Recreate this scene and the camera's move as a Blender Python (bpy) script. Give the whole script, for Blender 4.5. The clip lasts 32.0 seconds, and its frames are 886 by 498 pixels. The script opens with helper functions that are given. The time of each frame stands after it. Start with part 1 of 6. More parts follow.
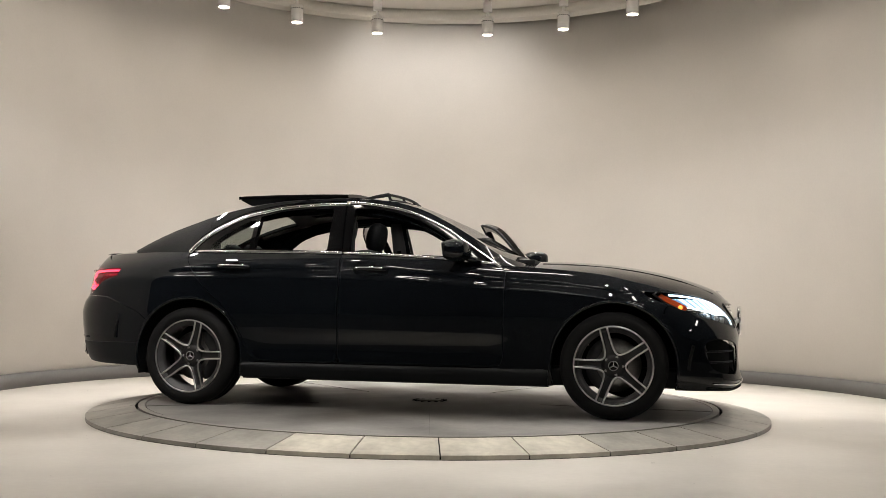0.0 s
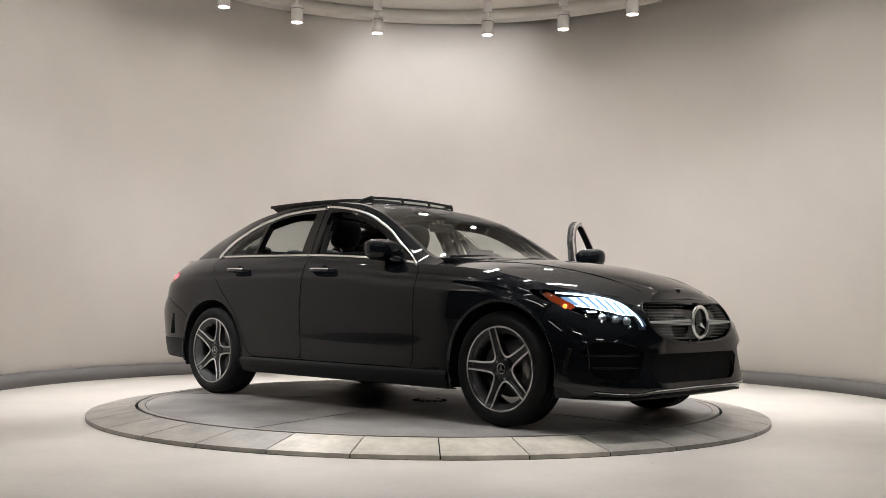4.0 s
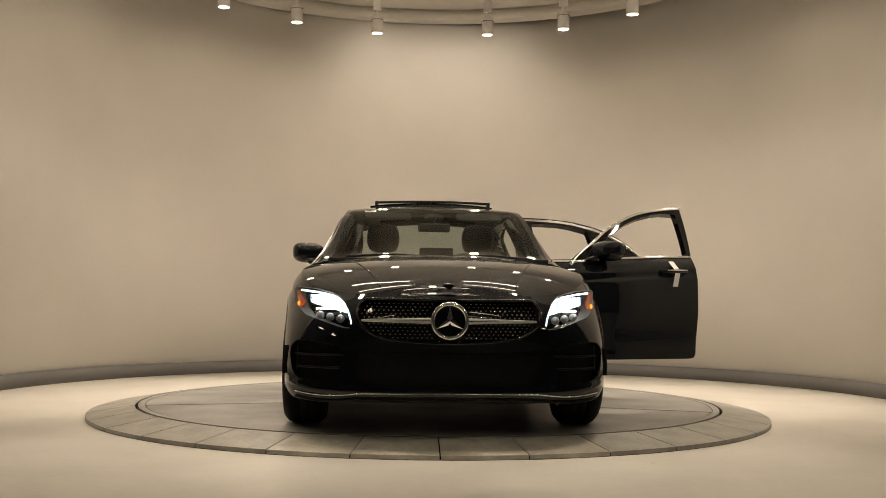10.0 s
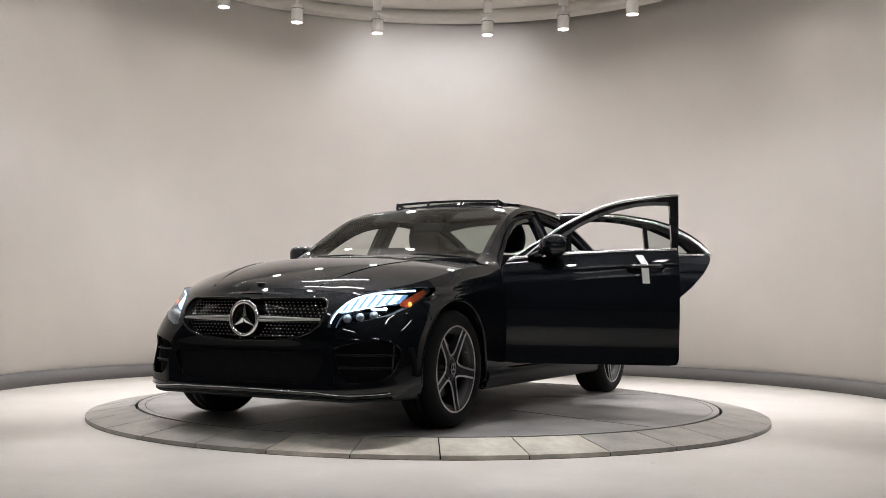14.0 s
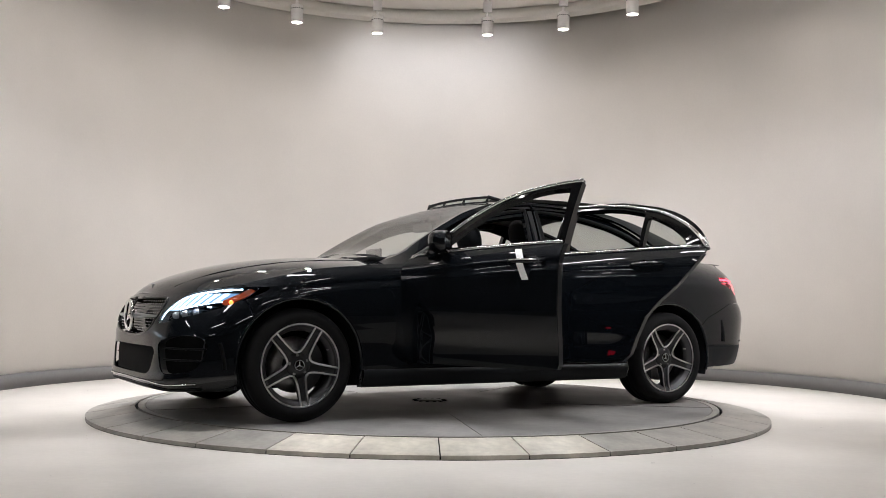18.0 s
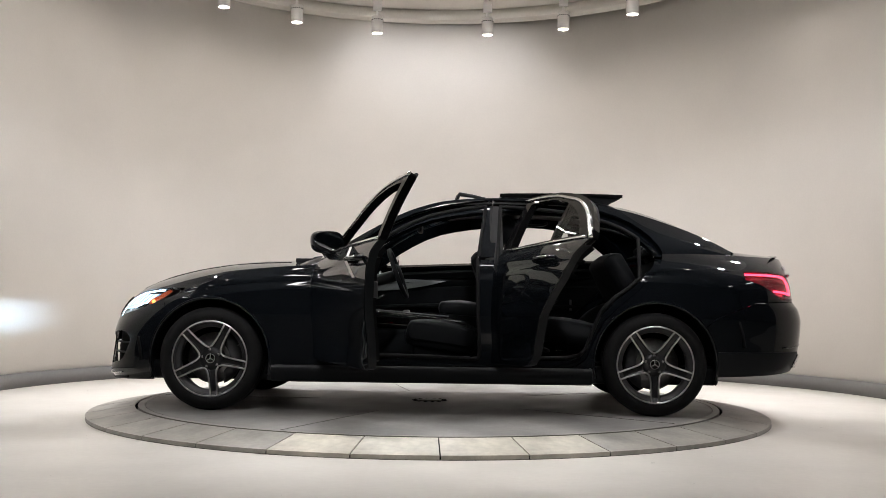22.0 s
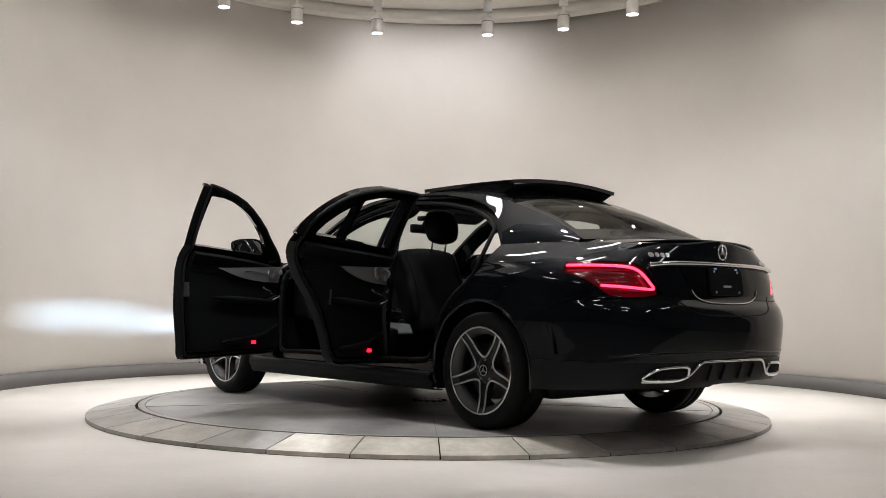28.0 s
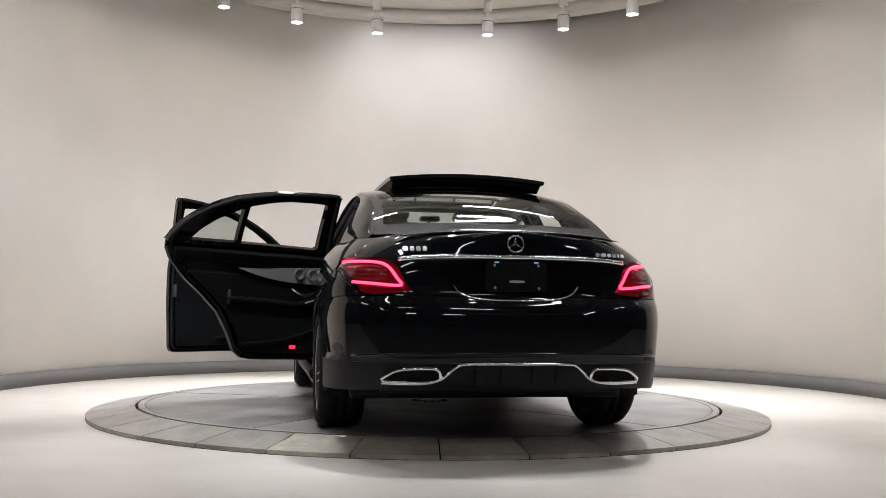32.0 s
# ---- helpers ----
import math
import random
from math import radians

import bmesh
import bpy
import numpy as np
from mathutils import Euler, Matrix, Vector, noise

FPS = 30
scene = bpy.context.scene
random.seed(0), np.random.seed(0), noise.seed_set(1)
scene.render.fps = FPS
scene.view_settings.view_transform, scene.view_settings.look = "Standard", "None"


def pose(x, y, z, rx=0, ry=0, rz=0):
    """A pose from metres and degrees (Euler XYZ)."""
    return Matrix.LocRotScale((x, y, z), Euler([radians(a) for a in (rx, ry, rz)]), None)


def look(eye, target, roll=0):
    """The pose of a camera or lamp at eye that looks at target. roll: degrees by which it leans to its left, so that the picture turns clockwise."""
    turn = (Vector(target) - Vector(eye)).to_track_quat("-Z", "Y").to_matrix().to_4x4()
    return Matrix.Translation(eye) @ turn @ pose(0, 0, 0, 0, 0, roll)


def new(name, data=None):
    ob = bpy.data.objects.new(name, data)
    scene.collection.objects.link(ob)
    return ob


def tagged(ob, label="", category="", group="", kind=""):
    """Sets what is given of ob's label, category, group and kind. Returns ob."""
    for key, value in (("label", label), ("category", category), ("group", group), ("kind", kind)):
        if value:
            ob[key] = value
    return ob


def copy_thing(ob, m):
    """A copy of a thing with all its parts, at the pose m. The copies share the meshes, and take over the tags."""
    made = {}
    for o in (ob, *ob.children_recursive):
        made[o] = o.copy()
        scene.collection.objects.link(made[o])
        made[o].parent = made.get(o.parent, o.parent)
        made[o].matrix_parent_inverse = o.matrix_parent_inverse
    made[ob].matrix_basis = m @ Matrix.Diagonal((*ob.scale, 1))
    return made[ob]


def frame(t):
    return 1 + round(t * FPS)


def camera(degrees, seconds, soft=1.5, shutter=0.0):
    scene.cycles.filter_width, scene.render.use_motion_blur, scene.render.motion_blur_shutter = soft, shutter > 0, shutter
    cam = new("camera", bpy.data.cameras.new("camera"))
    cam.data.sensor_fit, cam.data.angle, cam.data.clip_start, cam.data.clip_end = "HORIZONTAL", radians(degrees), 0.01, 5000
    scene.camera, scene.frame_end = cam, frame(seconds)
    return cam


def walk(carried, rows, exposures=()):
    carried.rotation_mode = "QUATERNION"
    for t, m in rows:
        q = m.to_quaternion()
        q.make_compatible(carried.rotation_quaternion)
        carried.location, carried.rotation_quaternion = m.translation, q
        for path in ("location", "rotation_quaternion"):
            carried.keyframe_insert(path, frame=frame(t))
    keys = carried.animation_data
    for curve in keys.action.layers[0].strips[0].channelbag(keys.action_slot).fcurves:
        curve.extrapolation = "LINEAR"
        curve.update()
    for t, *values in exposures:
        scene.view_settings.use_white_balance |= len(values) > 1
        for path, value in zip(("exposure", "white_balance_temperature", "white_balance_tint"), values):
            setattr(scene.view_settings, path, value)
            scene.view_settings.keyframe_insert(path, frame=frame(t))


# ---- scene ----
cam = camera(47.54, 32.0, soft=0.85)
EYE = (0.0, -7.328, 0.760)
VIEW = look(EYE, (EYE[0] + 0.01134, EYE[1] + 0.99838, EYE[2] + 0.05577), 0.656)
walk(cam, [(0.0, VIEW), (32.0, VIEW)],
     exposures=[(0, -0.27, 6950, 10.5), (2, -0.25, 6760, 11), (4, -0.24, 6550, 12), (6, -0.26, 6350, 13),
                (8, -0.23, 6230, 12), (8.6, -0.36, 6600, 11), (9, -0.46, 7150, 7.5), (9.5, -0.60, 8450, 8.5),
                (10, -0.68, 8950, 12), (10.5, -0.69, 9000, 18), (11, -0.57, 8550, 21.5), (11.5, -0.48, 7800, 21.5),
                (12, -0.42, 7050, 22), (12.5, -0.34, 6750, 17), (13, -0.30, 6500, 13), (14, -0.22, 6380, 13),
                (17, -0.13, 6280, 12.5), (19, -0.14, 6310, 12.5), (22, -0.15, 6450, 11.5), (25, -0.17, 6500, 11.5),
                (28, -0.19, 6450, 11.5), (29, -0.15, 6370, 11.5), (32, -0.09, 6320, 11.5)])

# ---- light ----
ROOM_C, ROOM_R = (0.142, 0.698), 3.8105     # curved wall
CEIL_Z = 4.22
world = bpy.data.worlds.new("world")
scene.world = world
world.use_nodes = True
world.node_tree.nodes["Background"].inputs[0].default_value = (1.0, 0.95, 0.88, 1)
world.node_tree.nodes["Background"].inputs[1].default_value = 0.02


def spot(name, at, to, watts, size, blend=0.6, radius=0.05, colour=(1.0, 0.90, 0.80)):
    """A spot that shines from at towards to: a track lamp, or an unseen helper."""
    data = bpy.data.lights.new(name, "SPOT")
    data.energy, data.spot_size, data.spot_blend = watts, radians(size), blend
    data.shadow_soft_size, data.color = radius, colour
    ob = new(name, data)
    ob.matrix_basis = look(at, to)
    return ob


# ---- materials ----
def material(name, colour, rough=0.5, metal=0.0, coat=0.0, emit=None, power=0.0, spec=0.5,
             grain=0.0, grain_scale=40.0, bump=0.0, bump_scale=200.0, blotch=0.0, blotch_scale=1.5, rough_var=0.0):
    """A surface with two scales of variation: grain and blotches, and a fine relief."""
    m = bpy.data.materials.new(name)
    m.use_nodes = True
    nt = m.node_tree
    b = nt.nodes["Principled BSDF"]
    b.inputs["Base Color"].default_value = (*colour, 1)
    b.inputs["Roughness"].default_value = rough
    b.inputs["Metallic"].default_value = metal
    b.inputs["Coat Weight"].default_value = coat
    b.inputs["Coat Roughness"].default_value = 0.015
    b.inputs["Coat IOR"].default_value = 1.43
    b.inputs["Specular IOR Level"].default_value = spec
    if emit:
        b.inputs["Emission Color"].default_value = (*emit, 1)
        b.inputs["Emission Strength"].default_value = power
    tc = nt.nodes.new("ShaderNodeTexCoord")
    if grain or blotch:
        last = None
        for amount, scale, detail in ((grain, grain_scale, 3), (blotch, blotch_scale, 5)):
            if not amount:
                continue
            n = nt.nodes.new("ShaderNodeTexNoise")
            n.inputs["Scale"].default_value, n.inputs["Detail"].default_value = scale, detail
            nt.links.new(tc.outputs["Object"], n.inputs["Vector"])
            r = nt.nodes.new("ShaderNodeMapRange")
            r.inputs[1].default_value, r.inputs[2].default_value = 0.3, 0.7
            r.inputs[3].default_value, r.inputs[4].default_value = 1 - amount, 1 + amount
            nt.links.new(n.outputs["Fac"], r.inputs[0])
            mix = nt.nodes.new("ShaderNodeVectorMath")
            mix.operation = "SCALE"
            if last is None:
                mix.inputs[0].default_value = colour
            else:
                nt.links.new(last, mix.inputs[0])
            nt.links.new(r.outputs[0], mix.inputs["Scale"])
            last = mix.outputs[0]
        nt.links.new(last, b.inputs["Base Color"])
    if rough_var:
        n = nt.nodes.new("ShaderNodeTexNoise")
        n.inputs["Scale"].default_value, n.inputs["Detail"].default_value = 3.0, 6
        nt.links.new(tc.outputs["Object"], n.inputs["Vector"])
        r = nt.nodes.new("ShaderNodeMapRange")
        r.inputs[3].default_value, r.inputs[4].default_value = max(0, rough - rough_var), rough + rough_var
        nt.links.new(n.outputs["Fac"], r.inputs[0])
        nt.links.new(r.outputs[0], b.inputs["Roughness"])
    if bump:
        n = nt.nodes.new("ShaderNodeTexNoise")
        n.inputs["Scale"].default_value, n.inputs["Detail"].default_value = bump_scale, 4
        nt.links.new(tc.outputs["Object"], n.inputs["Vector"])
        k = nt.nodes.new("ShaderNodeBump")
        k.inputs["Strength"].default_value, k.inputs["Distance"].default_value = bump, 0.002
        nt.links.new(n.outputs["Fac"], k.inputs["Height"])
        nt.links.new(k.outputs[0], b.inputs["Normal"])
    return m


def glass_material(name, tint, rough=0.0):
    """Thin pane: clear with the tint, and a mirror sheen by Fresnel."""
    m = bpy.data.materials.new(name)
    m.use_nodes = True
    nt = m.node_tree
    nt.nodes.remove(nt.nodes["Principled BSDF"])
    out = nt.nodes["Material Output"]
    clear = nt.nodes.new("ShaderNodeBsdfTransparent")
    clear.inputs[0].default_value = (*tint, 1)
    gloss = nt.nodes.new("ShaderNodeBsdfGlossy")
    gloss.inputs["Roughness"].default_value = rough
    lw = nt.nodes.new("ShaderNodeLayerWeight")
    lw.inputs[0].default_value = 0.5
    power = nt.nodes.new("ShaderNodeMath")
    power.operation = "POWER"
    power.inputs[1].default_value = 5.0
    fres = nt.nodes.new("ShaderNodeMapRange")
    fres.inputs[3].default_value, fres.inputs[4].default_value = 0.05, 0.9
    nt.links.new(lw.outputs["Facing"], power.inputs[0])
    nt.links.new(power.outputs[0], fres.inputs[0])
    mix = nt.nodes.new("ShaderNodeMixShader")
    nt.links.new(fres.outputs[0], mix.inputs[0])
    nt.links.new(clear.outputs[0], mix.inputs[1])
    nt.links.new(gloss.outputs[0], mix.inputs[2])
    nt.links.new(mix.outputs[0], out.inputs[0])
    return m


WALL = material("wall_paint", (0.74, 0.705, 0.665), 0.6, grain=0.015, grain_scale=60, blotch=0.03, blotch_scale=1.2, bump=0.06, bump_scale=90)
def specks(m, scale, size, tone):
    """Sparse small dark marks trodden into a surface."""
    nt = m.node_tree
    b = nt.nodes["Principled BSDF"]
    tc = nt.nodes.new("ShaderNodeTexCoord")
    vor = nt.nodes.new("ShaderNodeTexVoronoi")
    vor.inputs["Scale"].default_value = scale
    nz = nt.nodes.new("ShaderNodeTexNoise")
    nz.inputs["Scale"].default_value = 1.1
    lim = nt.nodes.new("ShaderNodeMapRange")
    lim.inputs[1].default_value, lim.inputs[2].default_value = 0.45, 0.75
    lim.inputs[3].default_value, lim.inputs[4].default_value = 0.0, size
    less = nt.nodes.new("ShaderNodeMath")
    less.operation = "LESS_THAN"
    mixc = nt.nodes.new("ShaderNodeMix")
    mixc.data_type = "RGBA"
    old = b.inputs["Base Color"].links[0].from_socket
    nt.links.new(tc.outputs["Object"], vor.inputs["Vector"])
    nt.links.new(tc.outputs["Object"], nz.inputs["Vector"])
    nt.links.new(nz.outputs["Fac"], lim.inputs[0])
    nt.links.new(vor.outputs["Distance"], less.inputs[0])
    nt.links.new(lim.outputs[0], less.inputs[1])
    nt.links.new(less.outputs[0], mixc.inputs[0])
    nt.links.new(old, mixc.inputs[6])
    mixc.inputs[7].default_value = (*tone, 1)
    nt.links.new(mixc.outputs[2], b.inputs["Base Color"])


BASE = material("baseboard_grey", (0.155, 0.150, 0.148), 0.55, grain=0.04, blotch=0.06)
FLOOR = material("floor_concrete", (0.55, 0.52, 0.475), 0.34, grain=0.03, grain_scale=25, blotch=0.08, blotch_scale=1.3, bump=0.05, bump_scale=60, rough_var=0.1)
TILE = material("ring_concrete", (0.27, 0.258, 0.230), 0.36, grain=0.10, grain_scale=30, blotch=0.22, blotch_scale=5.0, bump=0.2, bump_scale=120)
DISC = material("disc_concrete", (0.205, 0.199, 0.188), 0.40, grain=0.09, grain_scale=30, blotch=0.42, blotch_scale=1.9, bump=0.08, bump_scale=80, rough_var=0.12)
specks(FLOOR, 7.0, 0.10, (0.22, 0.20, 0.18))
def vary(m, low, high):
    """Each piece of its own takes a slightly different tone."""
    nt = m.node_tree
    b = nt.nodes["Principled BSDF"]
    info = nt.nodes.new("ShaderNodeObjectInfo")
    rng = nt.nodes.new("ShaderNodeMapRange")
    rng.inputs[3].default_value, rng.inputs[4].default_value = low, high
    hsv = nt.nodes.new("ShaderNodeHueSaturation")
    old = b.inputs["Base Color"].links[0].from_socket
    nt.links.new(info.outputs["Random"], rng.inputs[0])
    nt.links.new(rng.outputs[0], hsv.inputs["Value"])
    nt.links.new(old, hsv.inputs["Color"])
    nt.links.new(hsv.outputs[0], b.inputs["Base Color"])


vary(TILE, 0.80, 1.12)
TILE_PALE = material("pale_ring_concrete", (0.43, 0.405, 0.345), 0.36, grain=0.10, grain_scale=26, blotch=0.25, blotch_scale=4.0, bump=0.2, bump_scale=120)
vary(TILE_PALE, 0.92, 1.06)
specks(TILE, 14.0, 0.22, (0.08, 0.075, 0.07))
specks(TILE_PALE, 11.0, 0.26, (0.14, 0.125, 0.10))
specks(DISC, 9.0, 0.12, (0.12, 0.115, 0.11))


def dirt_and_shade(m, centre, reach, tone, most):
    """A ragged brown smear of dirt on a disc's middle that also paints in shade under the car."""
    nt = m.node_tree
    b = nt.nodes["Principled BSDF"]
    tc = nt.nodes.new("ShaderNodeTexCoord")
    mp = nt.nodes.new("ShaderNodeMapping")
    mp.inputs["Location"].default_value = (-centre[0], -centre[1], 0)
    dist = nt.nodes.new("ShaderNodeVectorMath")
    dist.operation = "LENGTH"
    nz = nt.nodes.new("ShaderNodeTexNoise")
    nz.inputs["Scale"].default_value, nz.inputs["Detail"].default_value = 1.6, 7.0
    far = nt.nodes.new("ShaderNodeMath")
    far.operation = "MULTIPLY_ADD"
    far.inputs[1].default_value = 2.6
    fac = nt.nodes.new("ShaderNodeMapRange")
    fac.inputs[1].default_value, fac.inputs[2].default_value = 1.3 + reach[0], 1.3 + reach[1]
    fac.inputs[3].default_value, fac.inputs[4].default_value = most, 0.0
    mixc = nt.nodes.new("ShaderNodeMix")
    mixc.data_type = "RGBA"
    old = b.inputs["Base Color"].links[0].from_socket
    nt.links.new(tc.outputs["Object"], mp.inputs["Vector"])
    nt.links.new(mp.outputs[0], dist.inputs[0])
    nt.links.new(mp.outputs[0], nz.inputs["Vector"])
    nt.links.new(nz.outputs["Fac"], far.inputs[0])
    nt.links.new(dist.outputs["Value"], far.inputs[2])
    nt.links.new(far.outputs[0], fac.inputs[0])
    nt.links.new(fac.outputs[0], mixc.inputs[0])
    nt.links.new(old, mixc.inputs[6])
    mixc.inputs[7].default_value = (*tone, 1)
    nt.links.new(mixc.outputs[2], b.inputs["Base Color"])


# brown dirt with painted shade for the car that stands over it
dirt_and_shade(DISC, (0.1, -0.05), (0.55, 1.35), (0.085, 0.074, 0.060), 0.75)
DARK = material("dark_gap", (0.007, 0.007, 0.0072), 0.85, spec=0.1, grain=0.2)
JOINT = material("joint_dirt", (0.165, 0.16, 0.152), 0.8, grain=0.2)
CEIL = material("ceiling_paint", (0.62, 0.59, 0.54), 0.8, grain=0.02, blotch=0.03)
LAMP_WHITE = material("white_enamel", (0.75, 0.73, 0.70), 0.4, grain=0.02)
LENS = material("lamp_lens", (1, 1, 1), 0.4, emit=(1.0, 0.93, 0.84), power=75)
TUBE = material("tube_light", (1, 1, 1), 0.4, emit=(1.0, 0.98, 0.95), power=36)
PAINT = material("black_paint", (0.0024, 0.0036, 0.0052), 0.45, coat=1.0, spec=0.04)
HALL = material("hall_paint", (0.085, 0.085, 0.087), 0.7, grain=0.04, blotch=0.08)
HALL_FLOOR = material("hall_floor", (0.085, 0.083, 0.080), 0.5, grain=0.05, blotch=0.12)
GLOSS = material("gloss_black_trim", (0.004, 0.004, 0.0042), 0.05, spec=0.4)
PLASTIC = material("black_plastic", (0.006, 0.0066, 0.0074), 0.55, spec=0.18, grain=0.15, grain_scale=300, bump=0.1, bump_scale=500)
VALANCE = material("satin_black", (0.005, 0.006, 0.0072), 0.45, spec=0.18, grain=0.1, grain_scale=200)
RUBBER = material("tyre_rubber", (0.0065, 0.0065, 0.0067), 0.75, spec=0.18, grain=0.2, grain_scale=120, bump=0.15, bump_scale=300)
CHROME = material("chrome", (0.82, 0.82, 0.82), 0.15, metal=1.0, rough_var=0.03)
ALLOY = material("machined_alloy", (0.60, 0.592, 0.585), 0.30, metal=1.0, grain=0.05, grain_scale=100)
GREY = material("graphite_paint", (0.045, 0.045, 0.047), 0.45, metal=0.25, grain=0.1)
SPOKE = material("black_spoke", (0.012, 0.012, 0.013), 0.32, spec=0.4, grain=0.1)
STEEL = material("brake_steel", (0.30, 0.29, 0.28), 0.4, metal=1.0, grain=0.15, grain_scale=60)
LEATHER = material("black_leather", (0.0036, 0.0042, 0.0048), 0.62, spec=0.09, grain=0.15, grain_scale=150, bump=0.25, bump_scale=350)
FABRIC = material("dark_lining", (0.0040, 0.0046, 0.0052), 0.9, spec=0.06, grain=0.25, grain_scale=250)
HEADLINER = material("headliner", (0.022, 0.022, 0.022), 0.9, grain=0.1, grain_scale=250)
METALTRIM = material("brushed_trim", (0.36, 0.36, 0.36), 0.42, metal=0.35, grain=0.05, grain_scale=200)
INLAY = material("grey_inlay", (0.17, 0.17, 0.174), 0.42, metal=0.3, grain=0.08, grain_scale=200)
WHITE_TAG = material("white_paper", (0.8, 0.8, 0.78), 0.6, grain=0.03)
GLASS = glass_material("clear_glass", (0.72, 0.78, 0.75))
DARKGLASS = glass_material("tinted_glass", (0.60, 0.64, 0.62))
LAMPGLASS = glass_material("lamp_glass", (0.96, 0.97, 0.98))
MIRROR = material("mirror_glass", (0.85, 0.85, 0.85), 0.02, metal=1.0)
REDGLOW = material("red_lamp", (0.35, 0.01, 0.02), 0.3, emit=(1.0, 0.035, 0.085), power=5.5)
REDLENS = material("red_lens", (0.07, 0.003, 0.008), 0.12, emit=(1.0, 0.01, 0.03), power=0.045)
AMBER = material("amber_lamp", (0.7, 0.2, 0.03), 0.3, emit=(1.0, 0.30, 0.05), power=2.6)
AMBERLENS = material("amber_lens", (0.42, 0.06, 0.014), 0.15)
DRL = material("running_light", (0.9, 0.95, 1.0), 0.3, emit=(0.55, 0.78, 1.0), power=5.5)
BLADE = material("light_blade", (0.05, 0.07, 0.10), 0.25, emit=(0.34, 0.62, 1.0), power=0.75)
CRYSTAL = material("light_crystal", (0.3, 0.33, 0.36), 0.2, emit=(0.60, 0.81, 1.0), power=2.2)
GLOW = material("light_unit", (1, 1, 1), 0.3, emit=(0.62, 0.82, 1.0), power=14.0)
BEAM = material("beam_lamp", (1, 1, 1), 0.3, emit=(0.58, 0.80, 1.0), power=70000.0)
EXITGLOW = material("exit_lamp_red", (0.3, 0.01, 0.02), 0.3, emit=(1.0, 0.015, 0.05), power=2.6)


# ---- mesh kernel ----
def part(name, bm, mat, parent=None, label="", smooth=True):
    """Links a bmesh as one mesh object under a thing or a part."""
    me = bpy.data.meshes.new(name)
    bm.to_mesh(me)
    bm.free()
    me.materials.append(mat)
    if smooth:
        me.polygons.foreach_set("use_smooth", [True] * len(me.polygons))
    ob = new(name, me)
    if parent:
        ob.parent = parent
    if label:
        tagged(ob, label)
    return ob


def raw(name, V, F, mat, parent=None, label="", smooth=True):
    """Links vertices and faces as one mesh object."""
    me = bpy.data.meshes.new(name)
    me.from_pydata([tuple(map(float, v)) for v in V], [], [tuple(map(int, f)) for f in F])
    me.materials.append(mat)
    me.polygons.foreach_set("use_smooth", [smooth] * len(me.polygons))
    me.update()
    ob = new(name, me)
    if parent:
        ob.parent = parent
    if label:
        tagged(ob, label)
    return ob


def empty(name, label, category, m=None, group="", kind=""):
    ob = new(name)
    ob.empty_display_size = 0.1
    if m:
        ob.matrix_basis = m
    return tagged(ob, label, category, group, kind)


def curve1(pairs):
    """A smooth curve through a few (x, value) pairs, in rising x (monotone cubic)."""
    xs = np.array([a for a, _ in pairs], float)
    ys = np.array([b for _, b in pairs], float)
    h = np.diff(xs)
    d = np.diff(ys) / h
    m = np.zeros_like(ys)
    m[0], m[-1] = d[0], d[-1]
    for i in range(1, len(xs) - 1):
        if d[i - 1] * d[i] > 0:
            w1, w2 = 2 * h[i] + h[i - 1], h[i] + 2 * h[i - 1]
            m[i] = (w1 + w2) / (w1 / d[i - 1] + w2 / d[i])

    def at(x):
        x = np.clip(np.asarray(x, float), xs[0], xs[-1])
        i = np.clip(np.searchsorted(xs, x, side="right") - 1, 0, len(xs) - 2)
        t = (x - xs[i]) / h[i]
        return ((2 * t**3 - 3 * t**2 + 1) * ys[i] + (t**3 - 2 * t**2 + t) * h[i] * m[i]
                + (-2 * t**3 + 3 * t**2) * ys[i + 1] + (t**3 - t**2) * h[i] * m[i + 1])
    return at


def smooth01(t):
    t = np.clip(t, 0, 1)
    return t * t * (3 - 2 * t)


def sheet(P):
    """A grid of points (n, m, 3) as vertices and quads."""
    n, m = P.shape[:2]
    F = [(i * m + j, (i + 1) * m + j, (i + 1) * m + j + 1, i * m + j + 1) for i in range(n - 1) for j in range(m - 1)]
    return P.reshape(-1, 3), F


def clip(V, F, g):
    """The part of a mesh where g (a value for each vertex) is above zero, cut cleanly along g = 0."""
    g = np.asarray(g, float)
    pts, made, faces = [], {}, []

    def keep(i):
        if i not in made:
            made[i] = len(pts)
            pts.append(V[i])
        return made[i]

    def cutat(a, b):
        k = (a, b) if a < b else (b, a)
        if k not in made:
            a, b = k
            t = g[a] / (g[a] - g[b])
            made[k] = len(pts)
            pts.append(V[a] + (V[b] - V[a]) * t)
        return made[k]

    pos = g > 0
    for f in F:
        s = pos[list(f)]
        if s.all():
            faces.append([keep(i) for i in f])
        elif s.any():
            out = []
            for a, b in zip(f, (*f[1:], f[0])):
                if pos[a]:
                    out.append(keep(a))
                if pos[a] != pos[b]:
                    out.append(cutat(a, b))
            if len(out) > 2:
                faces.append(out)
    return np.array(pts).reshape(-1, 3), faces


